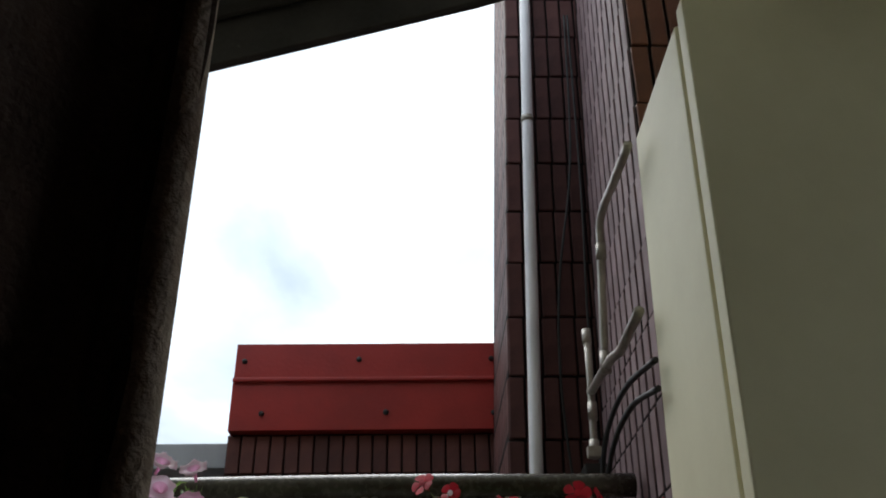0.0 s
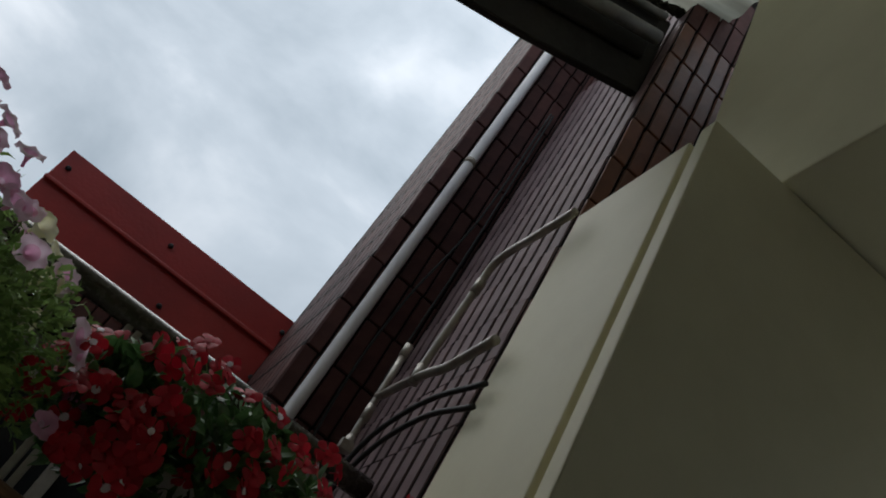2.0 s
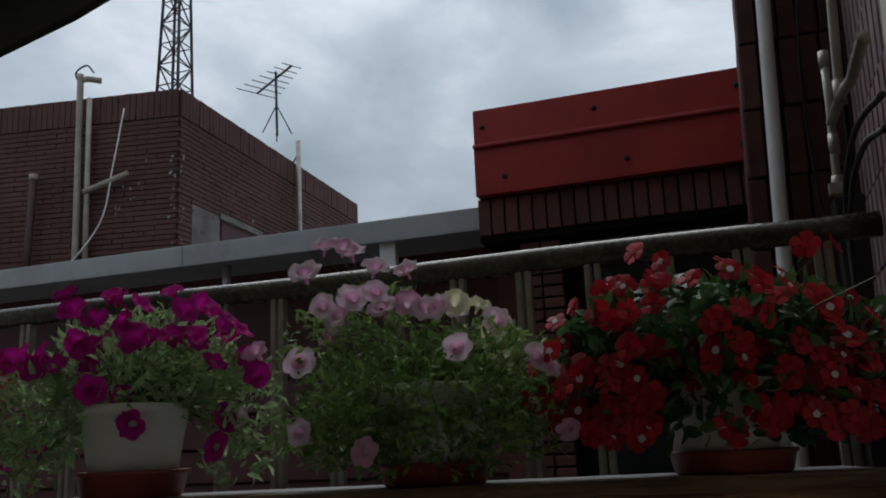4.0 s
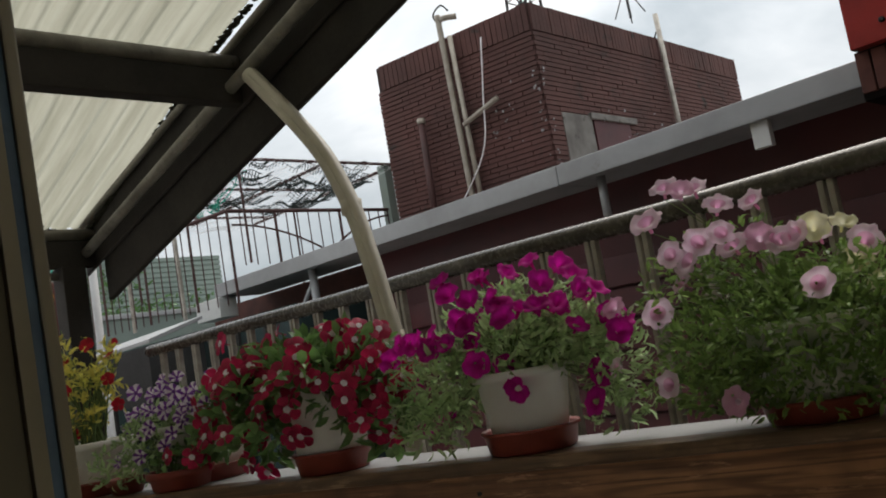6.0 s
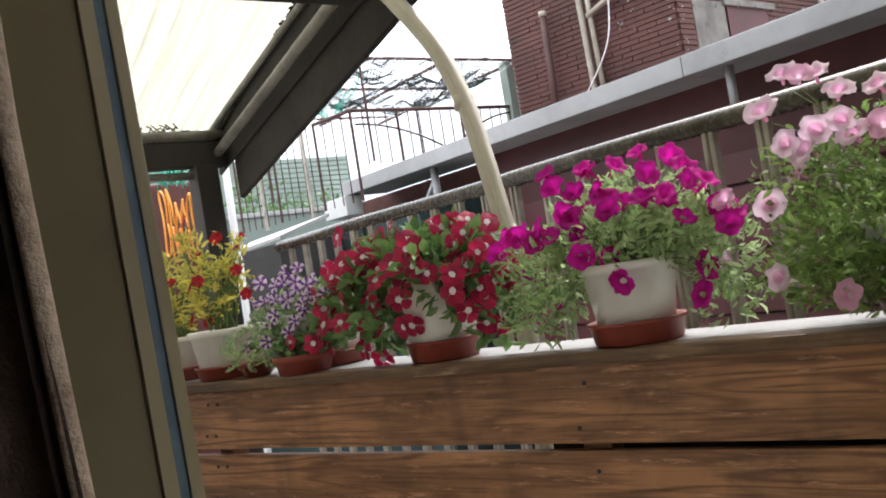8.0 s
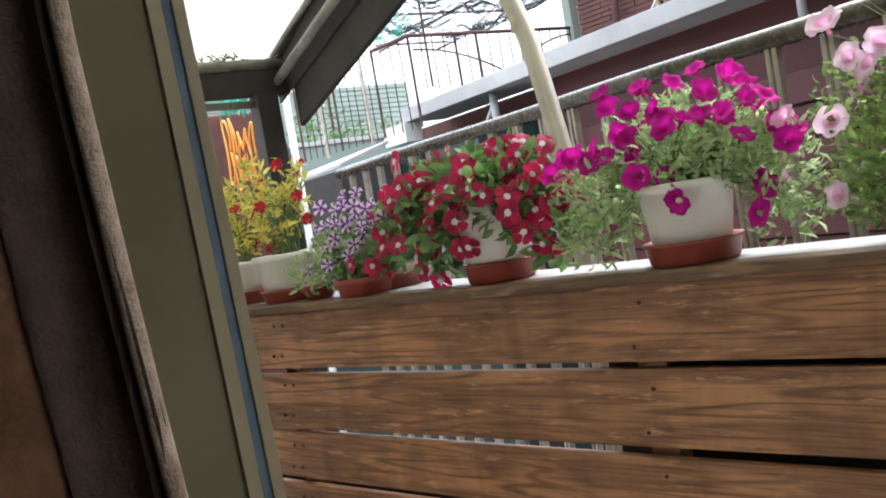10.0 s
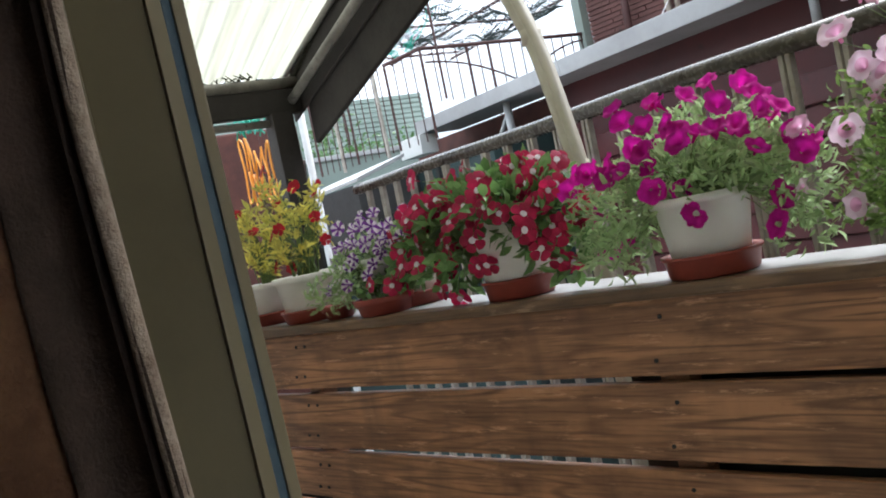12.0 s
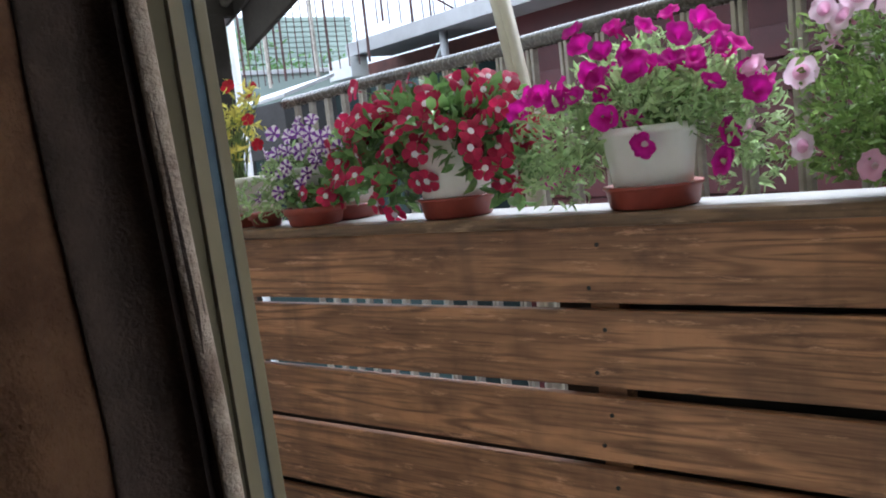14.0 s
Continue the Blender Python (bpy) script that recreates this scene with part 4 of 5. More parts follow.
part("roof_slope", box(-8.1, -5.6, 2.46, 5.2, -6, 2.22, bev=0.02), M["green_roof"], fb)
for k in range(15):
    part("course", box(-8.1, -8.085, 2.4, 5.0, 2.26 + k * 0.055, 2.302 + k * 0.055), M["green_roof"], fb)
part("roof_edge", box(-5.62, -5.585, 2.46, 5.2, 2.20, 2.235, bev=0.004), M["coping"], fb)
sh = thing("shrub", "yellow-green shrubs growing on the far roof", "shrub")
rng = random.Random(77)
bm = bmesh.new()
bs = bmesh.new()
for cx, cy, cz, r in ((-7.2, 3.65, 2.42, 0.20), (-7.3, 3.95, 2.40, 0.22), (-7.1, 4.25, 2.36, 0.18), (-7.4, 3.35, 2.44, 0.22), (-7.6, 3.5, 2.75, 0.26)):
    tube([(cx, cy, 2.2), (cx + 0.02, cy, cz)], 0.012, 5, bs, r_end=0.005)
    for k in range(90):
        q = Vector((rng.gauss(0, 0.5), rng.gauss(0, 0.5), rng.gauss(0, 0.42))) * r
        tube([(cx, cy, cz - 0.05), Vector((cx, cy, cz)) + q], 0.002, 3, bs, closed=False) if k % 9 == 0 else None
        leaf_mesh(bm, aim(Vector((cx, cy, cz)) + q, (rng.uniform(-1, 1), rng.uniform(-1, 1), rng.uniform(-0.2, 1)), rng.uniform(0, 6.28)), rng.uniform(0.04, 0.09), rng.uniform(0.02, 0.04), 0.2)
tagged(part("stem", bs, M["stem"], sh), kind="stuff")
tagged(part("foliage", bm, M["leaf_deep"], sh), kind="stuff")
far_wall = thing("brick_building", "red brick building wall beyond the balcony", "building")
part("wall", box(-9.5, -5.55, -1.5, 2.44, -6, 2.5, bev=0.02), M["brick"], far_wall)

# orange hose and green net bundle hung beyond the roof post
hose = thing("hose", "orange garden hose hung in loops", "hose")
rng = random.Random(12)
for k in range(5):
    cx, hz, hw = -3.60 + 0.06 * k, 0.17 + rng.uniform(-0.05, 0.04), rng.uniform(0.022, 0.045)
    pts = [(cx + hw * math.cos(a_ * 0.52) + 0.02 * math.sin(a_ * 1.3 + k), 1.36 + 0.012 * k, 2.0 - 0.02 * k + hz * math.sin(a_ * 0.52)) for a_ in range(13)]
    part("loop", tube(spline(pts, 3), 0.0055, 6), M["orange"], hose, smooth=True)
bundle = thing("net_bundle", "bundle of torn green net hung from the roof", "net")
bm = bmesh.new()
for k in range(60):
    p = Vector((-3.42 + random.uniform(-0.16, 0.16), 1.36 + random.uniform(-0.05, 0.05), 2.20 + random.uniform(-0.035, 0.035)))
    q = p + Vector((random.uniform(-0.08, 0.08), random.uniform(-0.03, 0.03), random.uniform(-0.05, 0.03)))
    tube([p, (p + q) / 2 + Vector((0, 0, 0.015)), q], 0.004, 4, bm)
part("threads", bm, M["net"], bundle)
# pale plastic pole by the railing end
pp = thing("pole", "grey plastic pole beside the roof post", "pole")
part("pole", tube([(-3.66, 1.7, -6.0), (-3.58, 1.7, 2.28)], 0.02, 10), M["coping"], pp, smooth=True)

# ---- pots ----
def pot(s, d, r0, r1, z1, label, mat="white_pot", saucer=True, sr=0.0, sh=0.036):
    t = thing("flower_pot", label, "flower pot", PLANTER @ pose(s, d, LEDGE), group="flower pots on the ledge")
    h = z1 - LEDGE
    b0 = 0.011 if saucer else 0.0
    body = part("pot_body", lathe([(0.01, b0), (r0 - 0.004, b0), (r0, b0 + 0.004), (r1 - 0.003, h - 0.018), (r1 + 0.004, h - 0.016), (r1 + 0.005, h - 0.002), (r1 + 0.002, h), (r1 - 0.004, h - 0.002), (r1 - 0.006, h - 0.02), (0.01, h - 0.024)]), M[mat], t, smooth=True)
    part("soil", lathe([(0.01, h - 0.0235), (r1 - 0.008, h - 0.022), (r1 - 0.01, h - 0.014), (0.01, h - 0.008)], 24), M["soil"], body)
    if saucer:
        sr = sr or r0 + 0.012
        part("saucer", lathe([(0.01, 0.0), (sr - 0.010, 0.0), (sr - 0.006, 0.004), (sr, sh - 0.008), (sr + 0.005, sh - 0.005), (sr + 0.004, sh), (sr - 0.003, sh - 0.004), (sr - 0.01, 0.0105), (0.01, 0.010)]), M["terracotta"], t, "terracotta plastic saucer", smooth=True)
    return t


WHITE = "white plastic flower pot standing in a terracotta saucer"
pot(-1.29, 0.11, 0.058, 0.076, 1.478, WHITE)
pot(-1.075, 0.09, 0.080, 0.098, 1.485, WHITE)
pot(-0.78, 0.15, 0.09, 0.11, 1.495, WHITE)
pot(-0.75, 0.045, 0.062, 0.07, 1.402, "low terracotta plastic bowl of small plants", "terracotta", False)
pot(-0.93, 0.05, 0.035, 0.042, 1.395, "small terracotta plastic pot", "terracotta", False)
pot(-0.345, 0.07, 0.068, 0.090, 1.535, WHITE, sr=0.078, sh=0.044)
pot(0.098, 0.07, 0.066, 0.086, 1.503, WHITE, sr=0.085, sh=0.042)
pot(0.585, 0.085, 0.078, 0.098, 1.515, WHITE)
pot(1.06, 0.08, 0.085, 0.11, 1.50, WHITE)


# ---- flowers: one mesh a kind, each bloom its own object ----
def mesh_of(name, verts, faces, mats, index, smooth=True):
    me = bpy.data.meshes.new(name)
    me.from_pydata(verts, [], faces)
    for m_ in mats:
        me.materials.append(M[m_])
    for p, k in zip(me.polygons, index):
        p.material_index = k
        p.use_smooth = smooth
    return me


def trumpet(name, mats, R=0.027, deep=0.026, stripes=False, throat=1, seed=0):
    """A petunia: a tube that opens into a ruffled five-lobed disc."""
    rng = random.Random(seed)
    rings = ((0.10, -1.0), (0.12, -0.6), (0.22, -0.3), (0.48, -0.06), (0.78, 0.03), (1.0, -0.03))
    n = 30
    ph = rng.uniform(0, 6.28)
    v, f, idx = [], [], []
    for k, (r, z) in enumerate(rings):
        for j in range(n):
            a_ = 2 * math.pi * j / n
            lobe = 1.0 - (0.13 * abs(math.cos(2.5 * a_)) ** 6 if k >= 4 else 0) + (0.04 * math.sin(7 * a_ + ph) if k == 5 else 0)
            zz = z * deep + (0.10 * R * math.sin(5 * a_ + ph) + 0.06 * R * math.sin(11 * a_ + 2 * ph) if k == 5 else 0.03 * R * math.sin(5 * a_ + ph) if k == 4 else 0)
            v.append((r * R * lobe * math.cos(a_), r * R * lobe * math.sin(a_), zz))
    for k in range(len(rings) - 1):
        for j in range(n):
            f.append((k * n + j, k * n + (j + 1) % n, (k + 1) * n + (j + 1) % n, (k + 1) * n + j))
            star = stripes and (j % 6) in (0, 1, 5) and k >= 2
            idx.append(1 if (k <= throat or star) else 0)
    return mesh_of(name, v, f, mats, idx)


def five_petals(name, mats, R=0.021, seed=0):
    """A vinca: five broad flat petals round a pale eye."""
    rng = random.Random(seed)
    v, f, idx = [], [], []
    for k in range(5):
        a0 = 2 * math.pi * k / 5 + rng.uniform(-0.06, 0.06)
        tilt, o = rng.uniform(-0.12, 0.10), len(v)
        prof = ((0.08, 0.05), (0.24, 0.13), (0.5, 0.34), (0.78, 0.43), (0.95, 0.30), (1.02, 0.08))
        for r, w in prof:
            for sd in (-1, 0, 1):
                ca, sa = math.cos(a0), math.sin(a0)
                x, y = r * R, sd * w * R * 1.08
                v.append((x * ca - y * sa, x * sa + y * ca, tilt * R * r * r + (0.05 * R if sd == 0 else 0.0) + 0.002 * sd * (k % 2)))
        for i in range(len(prof) - 1):
            for sd in (0, 1):
                f.append((o + i * 3 + sd, o + i * 3 + sd + 1, o + i * 3 + sd + 4, o + i * 3 + sd + 3))
                idx.append(1 if i == 0 else 0)
    o = len(v)
    for r, z in ((0.28, 0.085), (0.06, 0.11)):
        for j in range(8):
            v.append((r * R * math.cos(j * math.pi / 4), r * R * math.sin(j * math.pi / 4), z * R + 0.0006))
    for j in range(8):
        f.append((o + j, o + (j + 1) % 8, o + 8 + (j + 1) % 8, o + 8 + j))
        idx.append(1)
    f.append(tuple(o + 8 + j for j in range(8)))
    idx.append(1)
    o = len(v)
    for r, z in ((0.06, 0.0), (0.05, -0.9)):
        for j in range(6):
            v.append((r * R * math.cos(j * math.pi / 3), r * R * math.sin(j * math.pi / 3), z * R))
    for j in range(6):
        f.append((o + j, o + (j + 1) % 6, o + 6 + (j + 1) % 6, o + 6 + j))
        idx.append(0)
    return mesh_of(name, v, f, mats, idx)


def plant(name, label, foot, blobs, leaves, leaf, leaf_mat, blooms, bloom_list, face=(0, -1, 0.25), scale=(0.85, 1.12), extra=0, stems=60, seed=1, stem_r=0.0016, fold=(0.86, 1.08), spread=1.0, tips=0):
    """Leaves in uneven clumps on stems out of the pot; blooms where the list puts them, some more among the leaves."""
    rng = random.Random(seed)
    t = thing(name, label, "flowering plant", PLANTER @ pose(foot[0], foot[1], foot[2]), group="flowering plants on the ledge")
    bs, bl = bmesh.new(), bmesh.new()
    F = Vector(foot)

    def inside():
        c, r = rng.choices([(Vector(b[0]), Vector(b[1])) for b in blobs], [b[1][0] * b[1][1] * b[1][2] for b in blobs])[0]
        while True:
            q = Vector((rng.uniform(-1, 1), rng.uniform(-1, 1), rng.uniform(-1, 1)))
            if 0.12 < q.length < 1:
                return c + Vector((q.x * r.x, q.y * r.y, q.z * r.z)) * (q.length ** -0.3), c

    def stem(end, r=stem_r):
        start = Vector((rng.uniform(-0.03, 0.03), rng.uniform(-0.03, 0.03), -0.01))
        e = end - F
        midp = (start + e) / 2 + Vector((0, 0, 0.03 + 0.25 * max(0, -e.z)))
        pts = spline([start, midp, e], 3)
        tube(pts, r, 4, bs, r_end=r * 0.6)
        return pts

    n_st = 0
    while n_st < stems:
        p, c = inside()
        pts = stem(p)
        n_st += 1
        for _ in range(tips):
            d = Vector((rng.uniform(-1, 1), rng.uniform(-1, 1), rng.uniform(-0.1, 1.3)))
            L = leaf[0] * rng.uniform(0.6, 1.1)
            leaf_mesh(bl, aim(pts[-1] + Vector((0, 0, rng.uniform(-0.02, 0.012))), d, rng.uniform(0, 6.28)) @ Matrix.Rotation(-1.0, 4, "Y"), L, L * leaf[1], rng.uniform(0.0, 0.4))
        for q in (pts[-2:] if tips else pts[2:]):
            for _ in range(2):
                d = Vector((rng.uniform(-1, 1), rng.uniform(-1, 1), rng.uniform(-0.2, 0.9)))
                L = leaf[0] * rng.uniform(0.55, 1.15)
                leaf_mesh(bl, aim(q, d, rng.uniform(0, 6.28)) @ Matrix.Rotation(-1.2, 4, "Y"), L, L * leaf[1], rng.uniform(0.0, 0.5))
    for _ in range(leaves):
        p, c = inside()
        d = ((p - c).normalized() + Vector((rng.uniform(-0.6, 0.6), rng.uniform(-0.6, 0.6), rng.uniform(-0.1, 0.9)))).normalized()
        L = leaf[0] * rng.uniform(0.5, 1.2)
        leaf_mesh(bl, aim(p - F, d, rng.uniform(0, 6.28)) @ Matrix.Rotation(rng.uniform(-1.5, -0.5), 4, "Y"), L, L * leaf[1] * rng.uniform(0.8, 1.15), rng.uniform(0.0, 0.5))
    spots = [Vector(b) for b in bloom_list]
    for _ in range(extra):
        c, r = rng.choices([(Vector(b[0]), Vector(b[1])) for b in blobs], [b[1][0] ** 2 for b in blobs])[0]
        a_, e_ = rng.uniform(-3.3, 0.2), rng.uniform(-0.5, 1.1)
        spots.append(c + Vector((r.x * math.cos(a_) * math.cos(e_), r.y * math.sin(a_) * math.cos(e_), r.z * math.sin(e_))) * rng.uniform(1.0, 1.12))
    for p in spots:
        d = (Vector(face) + 0.6 * (p - F - Vector((0, 0, 0.08))).normalized() + Vector((rng.uniform(-1.0, 1.0), rng.uniform(-0.4, 0.5), rng.uniform(-0.5, 0.8))) * spread).normalized()
        p = p + d * 0.012
        me = rng.choice(blooms)
        k = rng.uniform(*scale)
        o = new("flower", me)
        o.parent = t
        o.matrix_basis = aim(p - F, d, rng.uniform(0, 6.28)) @ Matrix.Diagonal((k * rng.uniform(*fold), k * rng.uniform(0.86, 1.08), k, 1))
        stem(p - d * 0.03, stem_r * 0.8)
    tagged(part("stem", bs, M["stem"], t), kind="stuff")
    o = part("foliage", bl, M[leaf_mat], t)
    tagged(o, kind="stuff")
    return t


BLOOM_PINK = [trumpet("pink_petunia", ("petal_pale", "petal_pink"), 0.026, seed=k, throat=2) for k in (1, 2)] + [trumpet("pink_petunia", ("petal_pink", "petal_pale"), 0.025, seed=3, throat=1)]
BLOOM_CREAM = [trumpet("cream_petunia", ("petal_cream", "petal_cream"), 0.0235, seed=k) for k in (4, 5)]
BLOOM_MAGENTA = [trumpet("magenta_petunia", ("petal_magenta", "petal_magenta"), 0.0205, seed=k) for k in (6, 7, 8)]
BLOOM_STAR = [trumpet("striped_petunia", ("petal_white", "petal_violet"), 0.0185, stripes=True, seed=k) for k in (9, 10)]
BLOOM_VINCA = [five_petals("crimson_vinca", ("petal_vinca", "petal_white"), 0.0235, seed=k) for k in (11, 12, 13)]
BLOOM_RED = [five_petals("scarlet_vinca", ("petal_red", "petal_red"), 0.020, seed=k) for k in (14, 15)] + [five_petals("scarlet_vinca", ("petal_red", "petal_white"), 0.019, seed=16)]
BLOOM_SMALL = [five_petals("small_red_flower", ("petal_red", "petal_red"), 0.018, seed=k) for k in (17, 18)]

VINCA = [(-0.448, 0.084, 1.598), (-0.39, 0.088, 1.586), (-0.315, 0.045, 1.57), (-0.461, 0.107, 1.651), (-0.425, -0.024, 1.588), (-0.638, 0.12, 1.655), (-0.35, 0.107, 1.636), (-0.274, 0.091, 1.619), (-0.205, 0.091, 1.61), (-0.234, -0.003, 1.542), (-0.191, -0.006, 1.548), (-0.47, -0.008, 1.565), (-0.34, -0.022, 1.537), (-0.344, -0.046, 1.499), (-0.534, 0.001, 1.556), (-0.635, 0.017, 1.527), (-0.465, -0.014, 1.443), (-0.499, 0.003, 1.402), (-0.495, 0.049, 1.375), (-0.372, -0.018, 1.441), (-0.351, -0.01, 1.444), (-0.204, 0.005, 1.468), (-0.159, 0.01, 1.5), (-0.146, 0.034, 1.495), (-0.191, 0.008, 1.423), (-0.188, 0.047, 1.412), (-0.689, 0.068, 1.41), (-0.766, 0.087, 1.427), (-0.687, 0.06, 1.449), (-0.198, -0.024, 1.448)]
STAR = [(-0.704, -0.009, 1.592), (-0.681, -0.008, 1.569), (-0.775, 0.021, 1.567), (-0.728, -0.001, 1.57), (-0.689, 0.014, 1.595), (-0.838, 0.006, 1.537), (-0.819, 0.012, 1.58), (-0.747, 0.01, 1.454), (-1.042, 0.094, 1.396), (-0.949, 0.063, 1.431), (-0.618, 0.041, 1.583), (-0.636, 0.102, 1.583), (-0.686, 0.012, 1.513), (-0.679, 0.024, 1.558)]
SMALL = [(-1.029, 0.149, 1.709), (-0.966, 0.083, 1.677), (-1.12, 0.074, 1.677), (-1.141, 0.077, 1.632), (-1.238, 0.116, 1.51), (-1.133, 0.085, 1.503), (-0.976, 0.093, 1.564), (-1.238, 0.137, 1.788), (-0.965, 0.062, 1.623)]
MAGENTA = [(0.162, 0.055, 1.68), (0.183, 0.129, 1.673), (0.081, 0.114, 1.674), (0.103, -0.016, 1.66), (0.017, -0.018, 1.671), (0.028, -0.018, 1.649), (0.059, -0.005, 1.633), (0.107, -0.002, 1.63), (0.136, -0.038, 1.592), (0.153, -0.014, 1.6), (0.196, -0.033, 1.599), (0.216, 0.0, 1.598), (0.247, -0.008, 1.556), (0.249, 0.021, 1.616), (0.273, 0.038, 1.611), (0.003, -0.01, 1.561), (0.051, 0.003, 1.559), (-0.094, 0.003, 1.578), (-0.039, -0.019, 1.581), (-0.021, -0.004, 1.581), (-0.127, 0.007, 1.551), (-0.071, 0.005, 1.495), (0.126, -0.006, 1.472), (-0.12, 0.084, 1.41), (0.204, -0.022, 1.637), (0.307, 0.02, 1.539), (0.247, 0.042, 1.473), (0.09, -0.018, 1.666), (0.096, 0.005, 1.513), (-0.042, 0.044, 1.436)]
PINK = [(0.41, 0.087, 1.755), (0.45, 0.026, 1.736), (0.457, 0.098, 1.744), (0.388, 0.027, 1.698), (0.501, 0.027, 1.701), (0.554, 0.043, 1.698), (0.418, 0.022, 1.641), (0.448, 0.018, 1.625), (0.429, 0.032, 1.593), (0.308, 0.028, 1.573), (0.378, 0.023, 1.558), (0.274, 0.099, 1.472), (0.584, 0.027, 1.629), (0.605, 0.031, 1.633), (0.507, 0.001, 1.658), (0.467, 0.017, 1.653), (0.515, 0.024, 1.634), (0.693, 0.036, 1.606), (0.553, 0.027, 1.64)]
CREAM = [(0.629, 0.045, 1.641), (0.666, 0.077, 1.639), (0.686, 0.031, 1.586), (0.698, 0.064, 1.546)]
RED = [(0.946, 0.109, 1.722), (0.977, 0.055, 1.695), (0.839, 0.127, 1.637), (0.875, 0.087, 1.653), (0.937, -0.021, 1.613), (1.078, 0.079, 1.689), (1.129, 0.08, 1.664), (1.218, 0.074, 1.716), (1.271, 0.112, 1.723), (1.129, -0.046, 1.626), (1.18, -0.024, 1.616), (0.762, 0.027, 1.53), (0.779, -0.002, 1.55), (0.891, -0.039, 1.551), (0.93, -0.021, 1.551), (0.786, 0.07, 1.452), (0.862, -0.023, 1.495), (1.003, -0.035, 1.513), (0.995, -0.018, 1.497), (1.188, -0.045, 1.57), (1.258, -0.025, 1.577), (1.141, -0.037, 1.549), (1.082, -0.024, 1.59), (1.03, 0.007, 1.466), (0.925, -0.017, 1.483), (1.061, -0.035, 1.492), (1.163, -0.027, 1.492), (1.285, 0.037, 1.477), (0.867, 0.038, 1.439), (1.254, -0.13, 1.637), (1.294, -0.13, 1.549), (1.319, -0.13, 1.522), (1.312, -0.13, 1.485)]

plant("vinca", "crimson vinca with white-eyed flowers spilling over its pot", (-0.355, 0.07, 1.515),
      [((-0.36, 0.07, 1.575), (0.20, 0.10, 0.055)), ((-0.52, 0.06, 1.52), (0.12, 0.08, 0.07)), ((-0.19, 0.06, 1.51), (0.08, 0.07, 0.06)), ((-0.47, 0.03, 1.44), (0.06, 0.04, 0.05)), ((-0.17, 0.03, 1.43), (0.04, 0.04, 0.05)), ((-0.64, 0.05, 1.47), (0.05, 0.05, 0.06)), ((-0.47, -0.01, 1.48), (0.07, 0.05, 0.08)), ((-0.24, 0.0, 1.50), (0.06, 0.05, 0.06)), ((-0.36, 0.02, 1.555), (0.19, 0.09, 0.04))],
      1350, (0.042, 0.5), "leaf_dark", BLOOM_VINCA, VINCA, extra=52, stems=56, seed=5, spread=0.95, face=(0.6, -0.9, 0.35), scale=(1.0, 1.2))
plant("petunia", "magenta petunia with pale green leaves in a white pot", (0.088, 0.07, 1.475),
      [((0.13, 0.07, 1.545), (0.17, 0.11, 0.06)), ((0.11, 0.08, 1.60), (0.15, 0.08, 0.055)), ((-0.05, 0.04, 1.50), (0.10, 0.08, 0.085)), ((-0.07, 0.02, 1.42), (0.07, 0.05, 0.045)), ((0.27, 0.07, 1.50), (0.06, 0.06, 0.08)), ((0.27, 0.06, 1.41), (0.06, 0.04, 0.03))],
      2800, (0.027, 0.36), "leaf_grey", BLOOM_MAGENTA, MAGENTA, extra=14, stems=80, seed=6, fold=(0.62, 1.05), scale=(1.0, 1.4), face=(0.25, -0.75, 0.45))
plant("petunia", "pink and cream petunia in a tall bushy clump", (0.585, 0.085, 1.495),
      [((0.58, 0.05, 1.49), (0.21, 0.15, 0.10)), ((0.45, 0.05, 1.44), (0.13, 0.08, 0.05)), ((0.66, 0.06, 1.56), (0.13, 0.10, 0.05)), ((0.42, 0.06, 1.58), (0.08, 0.06, 0.06)), ((0.60, 0.0, 1.42), (0.20, 0.07, 0.05)), ((0.50, 0.07, 1.63), (0.13, 0.05, 0.05))],
      4600, (0.021, 0.42), "leaf", BLOOM_PINK, PINK, extra=8, stems=110, seed=7, fold=(0.7, 1.05), face=(0.1, -1.0, 0.2), spread=0.75)
plant("petunia", "cream petunia flowering beside the pink clump", (0.64, 0.085, 1.495), [((0.66, 0.06, 1.57), (0.06, 0.06, 0.04))], 60, (0.026, 0.4), "leaf", BLOOM_CREAM, CREAM, stems=6, seed=8)
plant("geranium", "scarlet flowers in a wide dark green clump", (1.06, 0.08, 1.48),
      [((1.05, 0.07, 1.58), (0.24, 0.12, 0.085)), ((1.05, 0.04, 1.49), (0.28, 0.09, 0.06)), ((0.86, 0.06, 1.52), (0.08, 0.07, 0.08)), ((1.26, 0.02, 1.54), (0.07, 0.06, 0.07)), ((1.05, 0.0, 1.43), (0.22, 0.05, 0.03))],
      2200, (0.036, 0.6), "leaf_deep", BLOOM_RED, RED, extra=120, stems=60, seed=9, scale=(0.95, 1.3))
plant("striped_petunia", "violet and white striped petunia trailing over the ledge", (-0.80, 0.12, 1.475),
      [((-0.72, 0.10, 1.53), (0.10, 0.07, 0.035)), ((-0.83, 0.02, 1.45), (0.06, 0.04, 0.07)), ((-0.92, 0.0, 1.42), (0.06, 0.03, 0.05)), ((-0.80, 0.06, 1.50), (0.10, 0.05, 0.04))],
      700, (0.024, 0.38), "leaf_grey", BLOOM_STAR, STAR, extra=22, stems=46, seed=10)
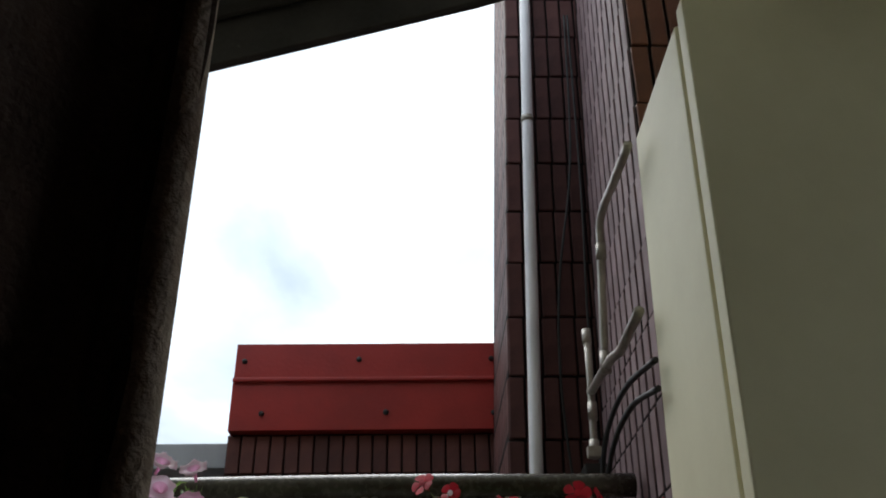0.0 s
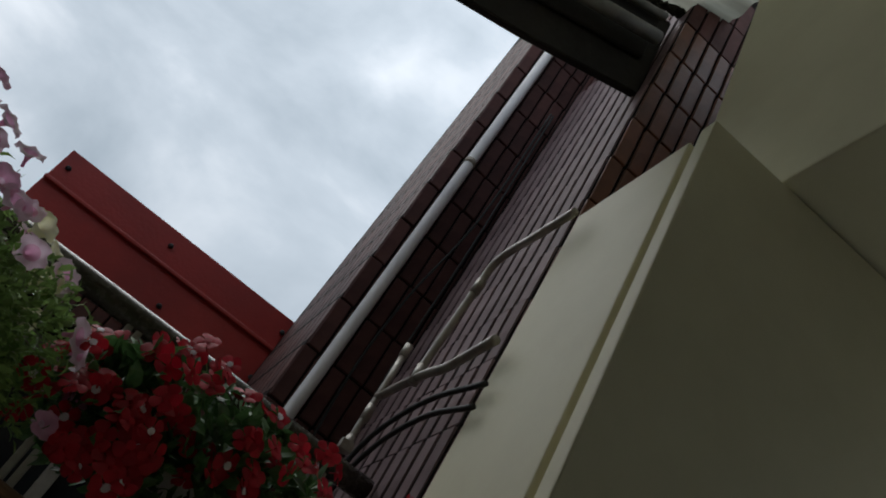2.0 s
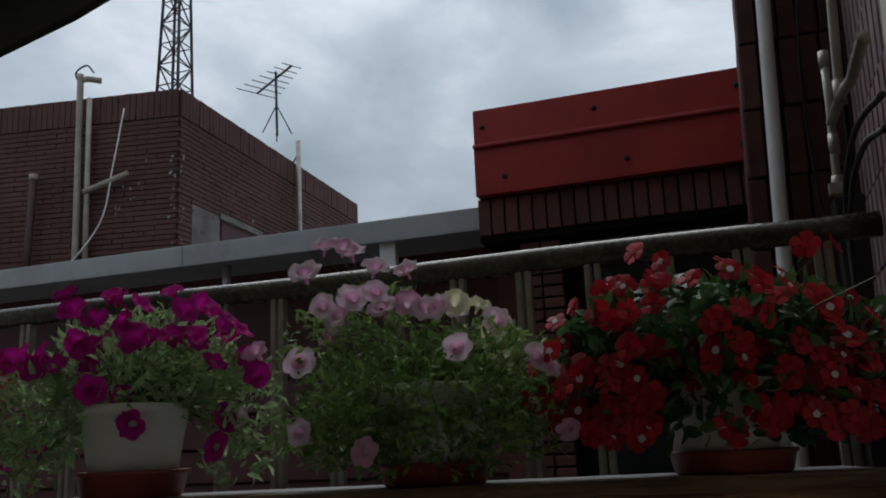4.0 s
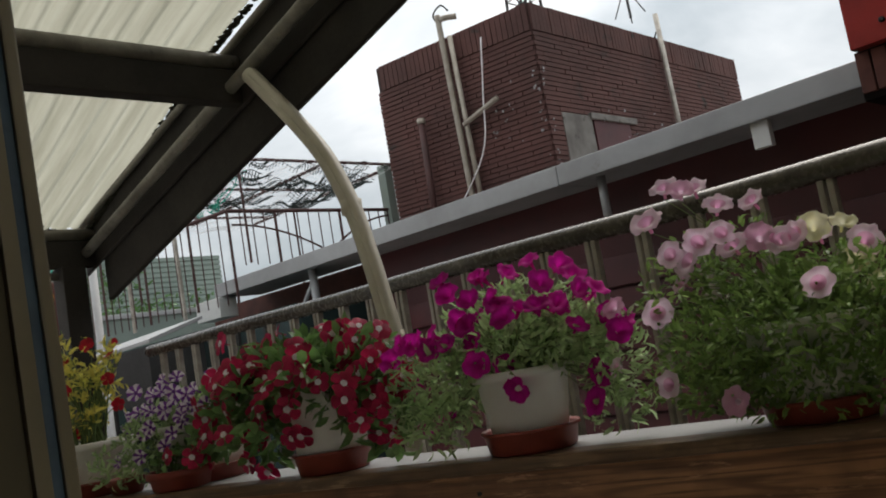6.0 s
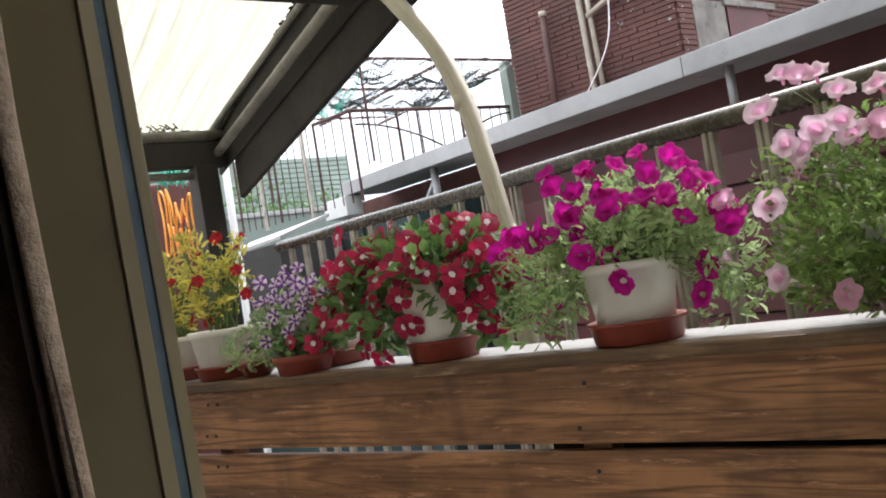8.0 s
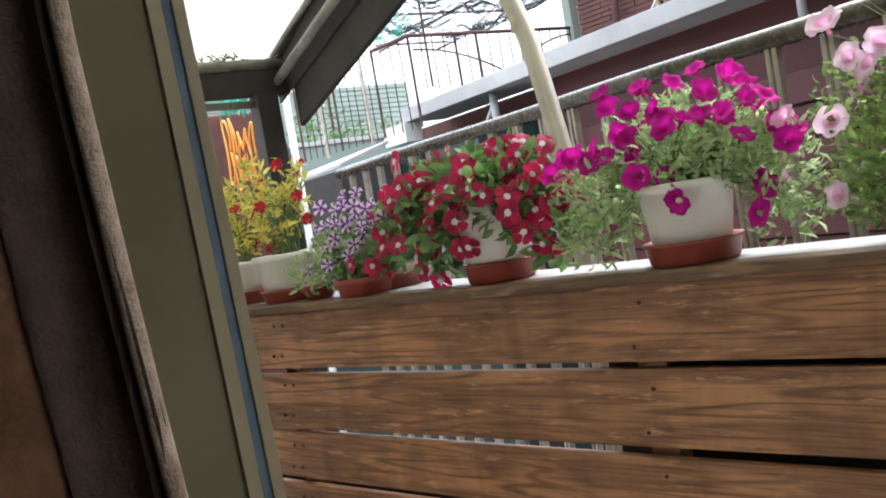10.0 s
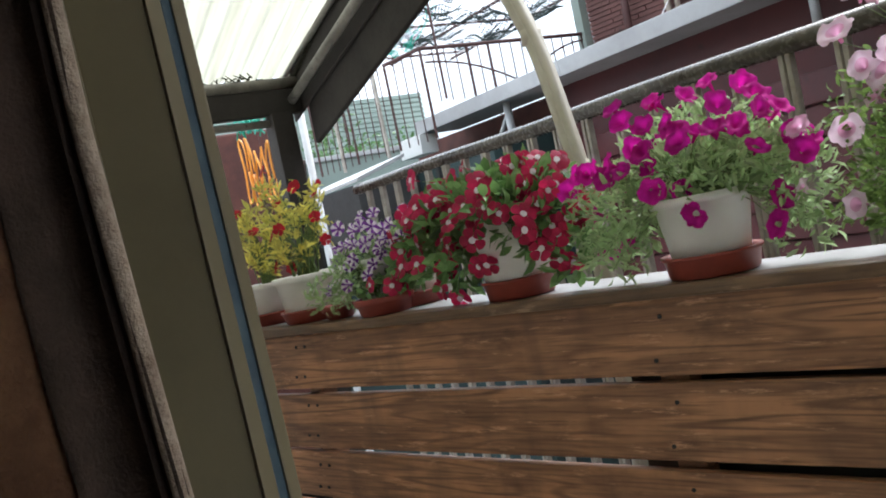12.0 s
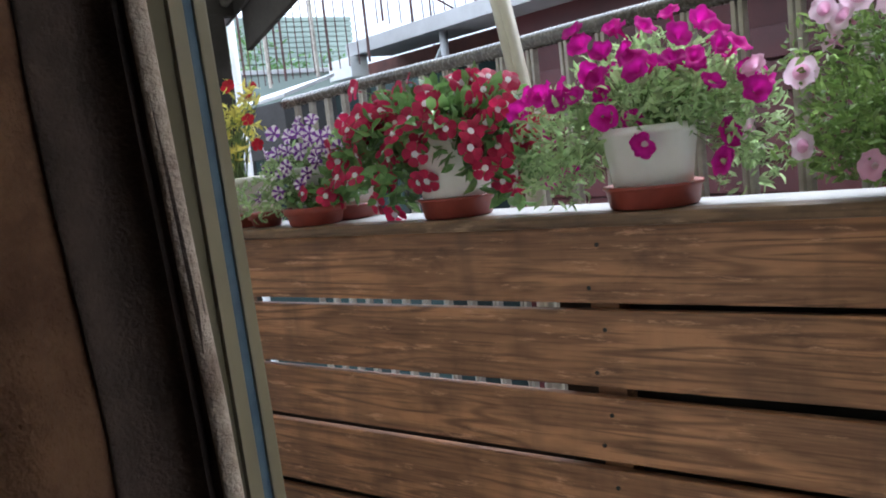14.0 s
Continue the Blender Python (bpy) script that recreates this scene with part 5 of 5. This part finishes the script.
plant("portulaca", "yellow-green leafy plant with small red flowers", (-1.08, 0.09, 1.465),
      [((-1.08, 0.09, 1.60), (0.12, 0.07, 0.10)), ((-1.0, 0.09, 1.66), (0.06, 0.05, 0.07)), ((-1.17, 0.09, 1.70), (0.06, 0.05, 0.06))],
      60, (0.034, 0.3), "leaf_yellow", BLOOM_SMALL, SMALL, extra=3, stems=46, seed=11, stem_r=0.0021, tips=6)
plant("portulaca", "yellow-green leafy plant with small red flowers", (-1.29, 0.11, 1.46),
      [((-1.28, 0.10, 1.60), (0.09, 0.06, 0.11))], 60, (0.034, 0.3), "leaf_yellow", BLOOM_SMALL, [(-1.30, 0.06, 1.68), (-1.24, 0.06, 1.62)], stems=36, seed=12, stem_r=0.0021, tips=7)
plant("vinca", "young crimson vinca in a low terracotta bowl", (-0.75, 0.045, 1.395), [((-0.73, 0.045, 1.42), (0.07, 0.05, 0.025))], 70, (0.03, 0.5), "leaf_dark", BLOOM_VINCA, [(-0.66, 0.0, 1.42), (-0.71, -0.01, 1.435)], stems=8, seed=13)

# ---- tiles and bricks, piece by piece ----
TW, TH, J = 0.0385, 0.160, 0.0065


def leaned(x, y, z, rz=0):
    return pose(x + LEAN * (z - 2.0), y, z, 0, 0, rz) @ Matrix(((1, 0, LEAN if rz == 0 else 0, 0), (0, 1, -LEAN if rz == 90 else 0, 0), (0, 0, 1, 0), (0, 0, 0, 1)))


front, side = [], []
for r in range(-2, 15):
    z = 1.74 + r * (TH + J)
    for k in range(7):
        front.append(leaned(0.599 + k * (TW + J), 2.010, z + random.uniform(-0.001, 0.001)))
    for k in range(9):
        side.append(leaned(0.5812, 2.034 + k * 0.0565, z + random.uniform(-0.001, 0.001), 90))
pieces("tile", (TW, 0.009, TH), front, M["tile"], tp, 0.0022)
pieces("tile", (0.05, 0.009, TH), side, M["tile"], tp, 0.0022)
wall_side, wall_front = [], []
for r in range(-3, 12):
    z = 1.80 + r * (TH + J)
    for k in range(10):
        y = 1.432 + k * 0.0575
        wall_side.append((r, leaned(0.8105, y, z + random.uniform(-0.001, 0.001), 90)))
    for k in range(9):
        wall_front.append((r, leaned(0.832 + k * (TW + J + 0.002), 1.402, z + random.uniform(-0.001, 0.001))))
# the side towards the open sky gets the tile with skylight in its colour
pieces("tile", (0.041, 0.0085, TH - 0.003), [m for r, m in wall_side if -2 <= r <= 10], M["tile_skylit"], tw, 0.0008)
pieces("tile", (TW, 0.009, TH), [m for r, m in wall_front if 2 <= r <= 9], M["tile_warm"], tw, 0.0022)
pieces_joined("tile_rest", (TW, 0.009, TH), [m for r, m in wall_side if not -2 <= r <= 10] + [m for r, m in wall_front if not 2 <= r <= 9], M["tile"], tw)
pieces("brick", (0.040, 0.02, 0.118), [pose(-0.222 + k * 0.0455, 2.597 + random.uniform(-0.002, 0.002), 2.138, 0, random.uniform(-0.5, 0.5), 0) for k in range(20)], M["brick"], brk, 0.002)
pieces("brick", (0.062, 0.02, 0.030), [pose(-0.086 + 0.068 * k + (0.0 if r % 2 else 0.0), 2.627, 2.03 - r * 0.037) for r in range(26) for k in range(2)], M["brick"], brk, 0.002)
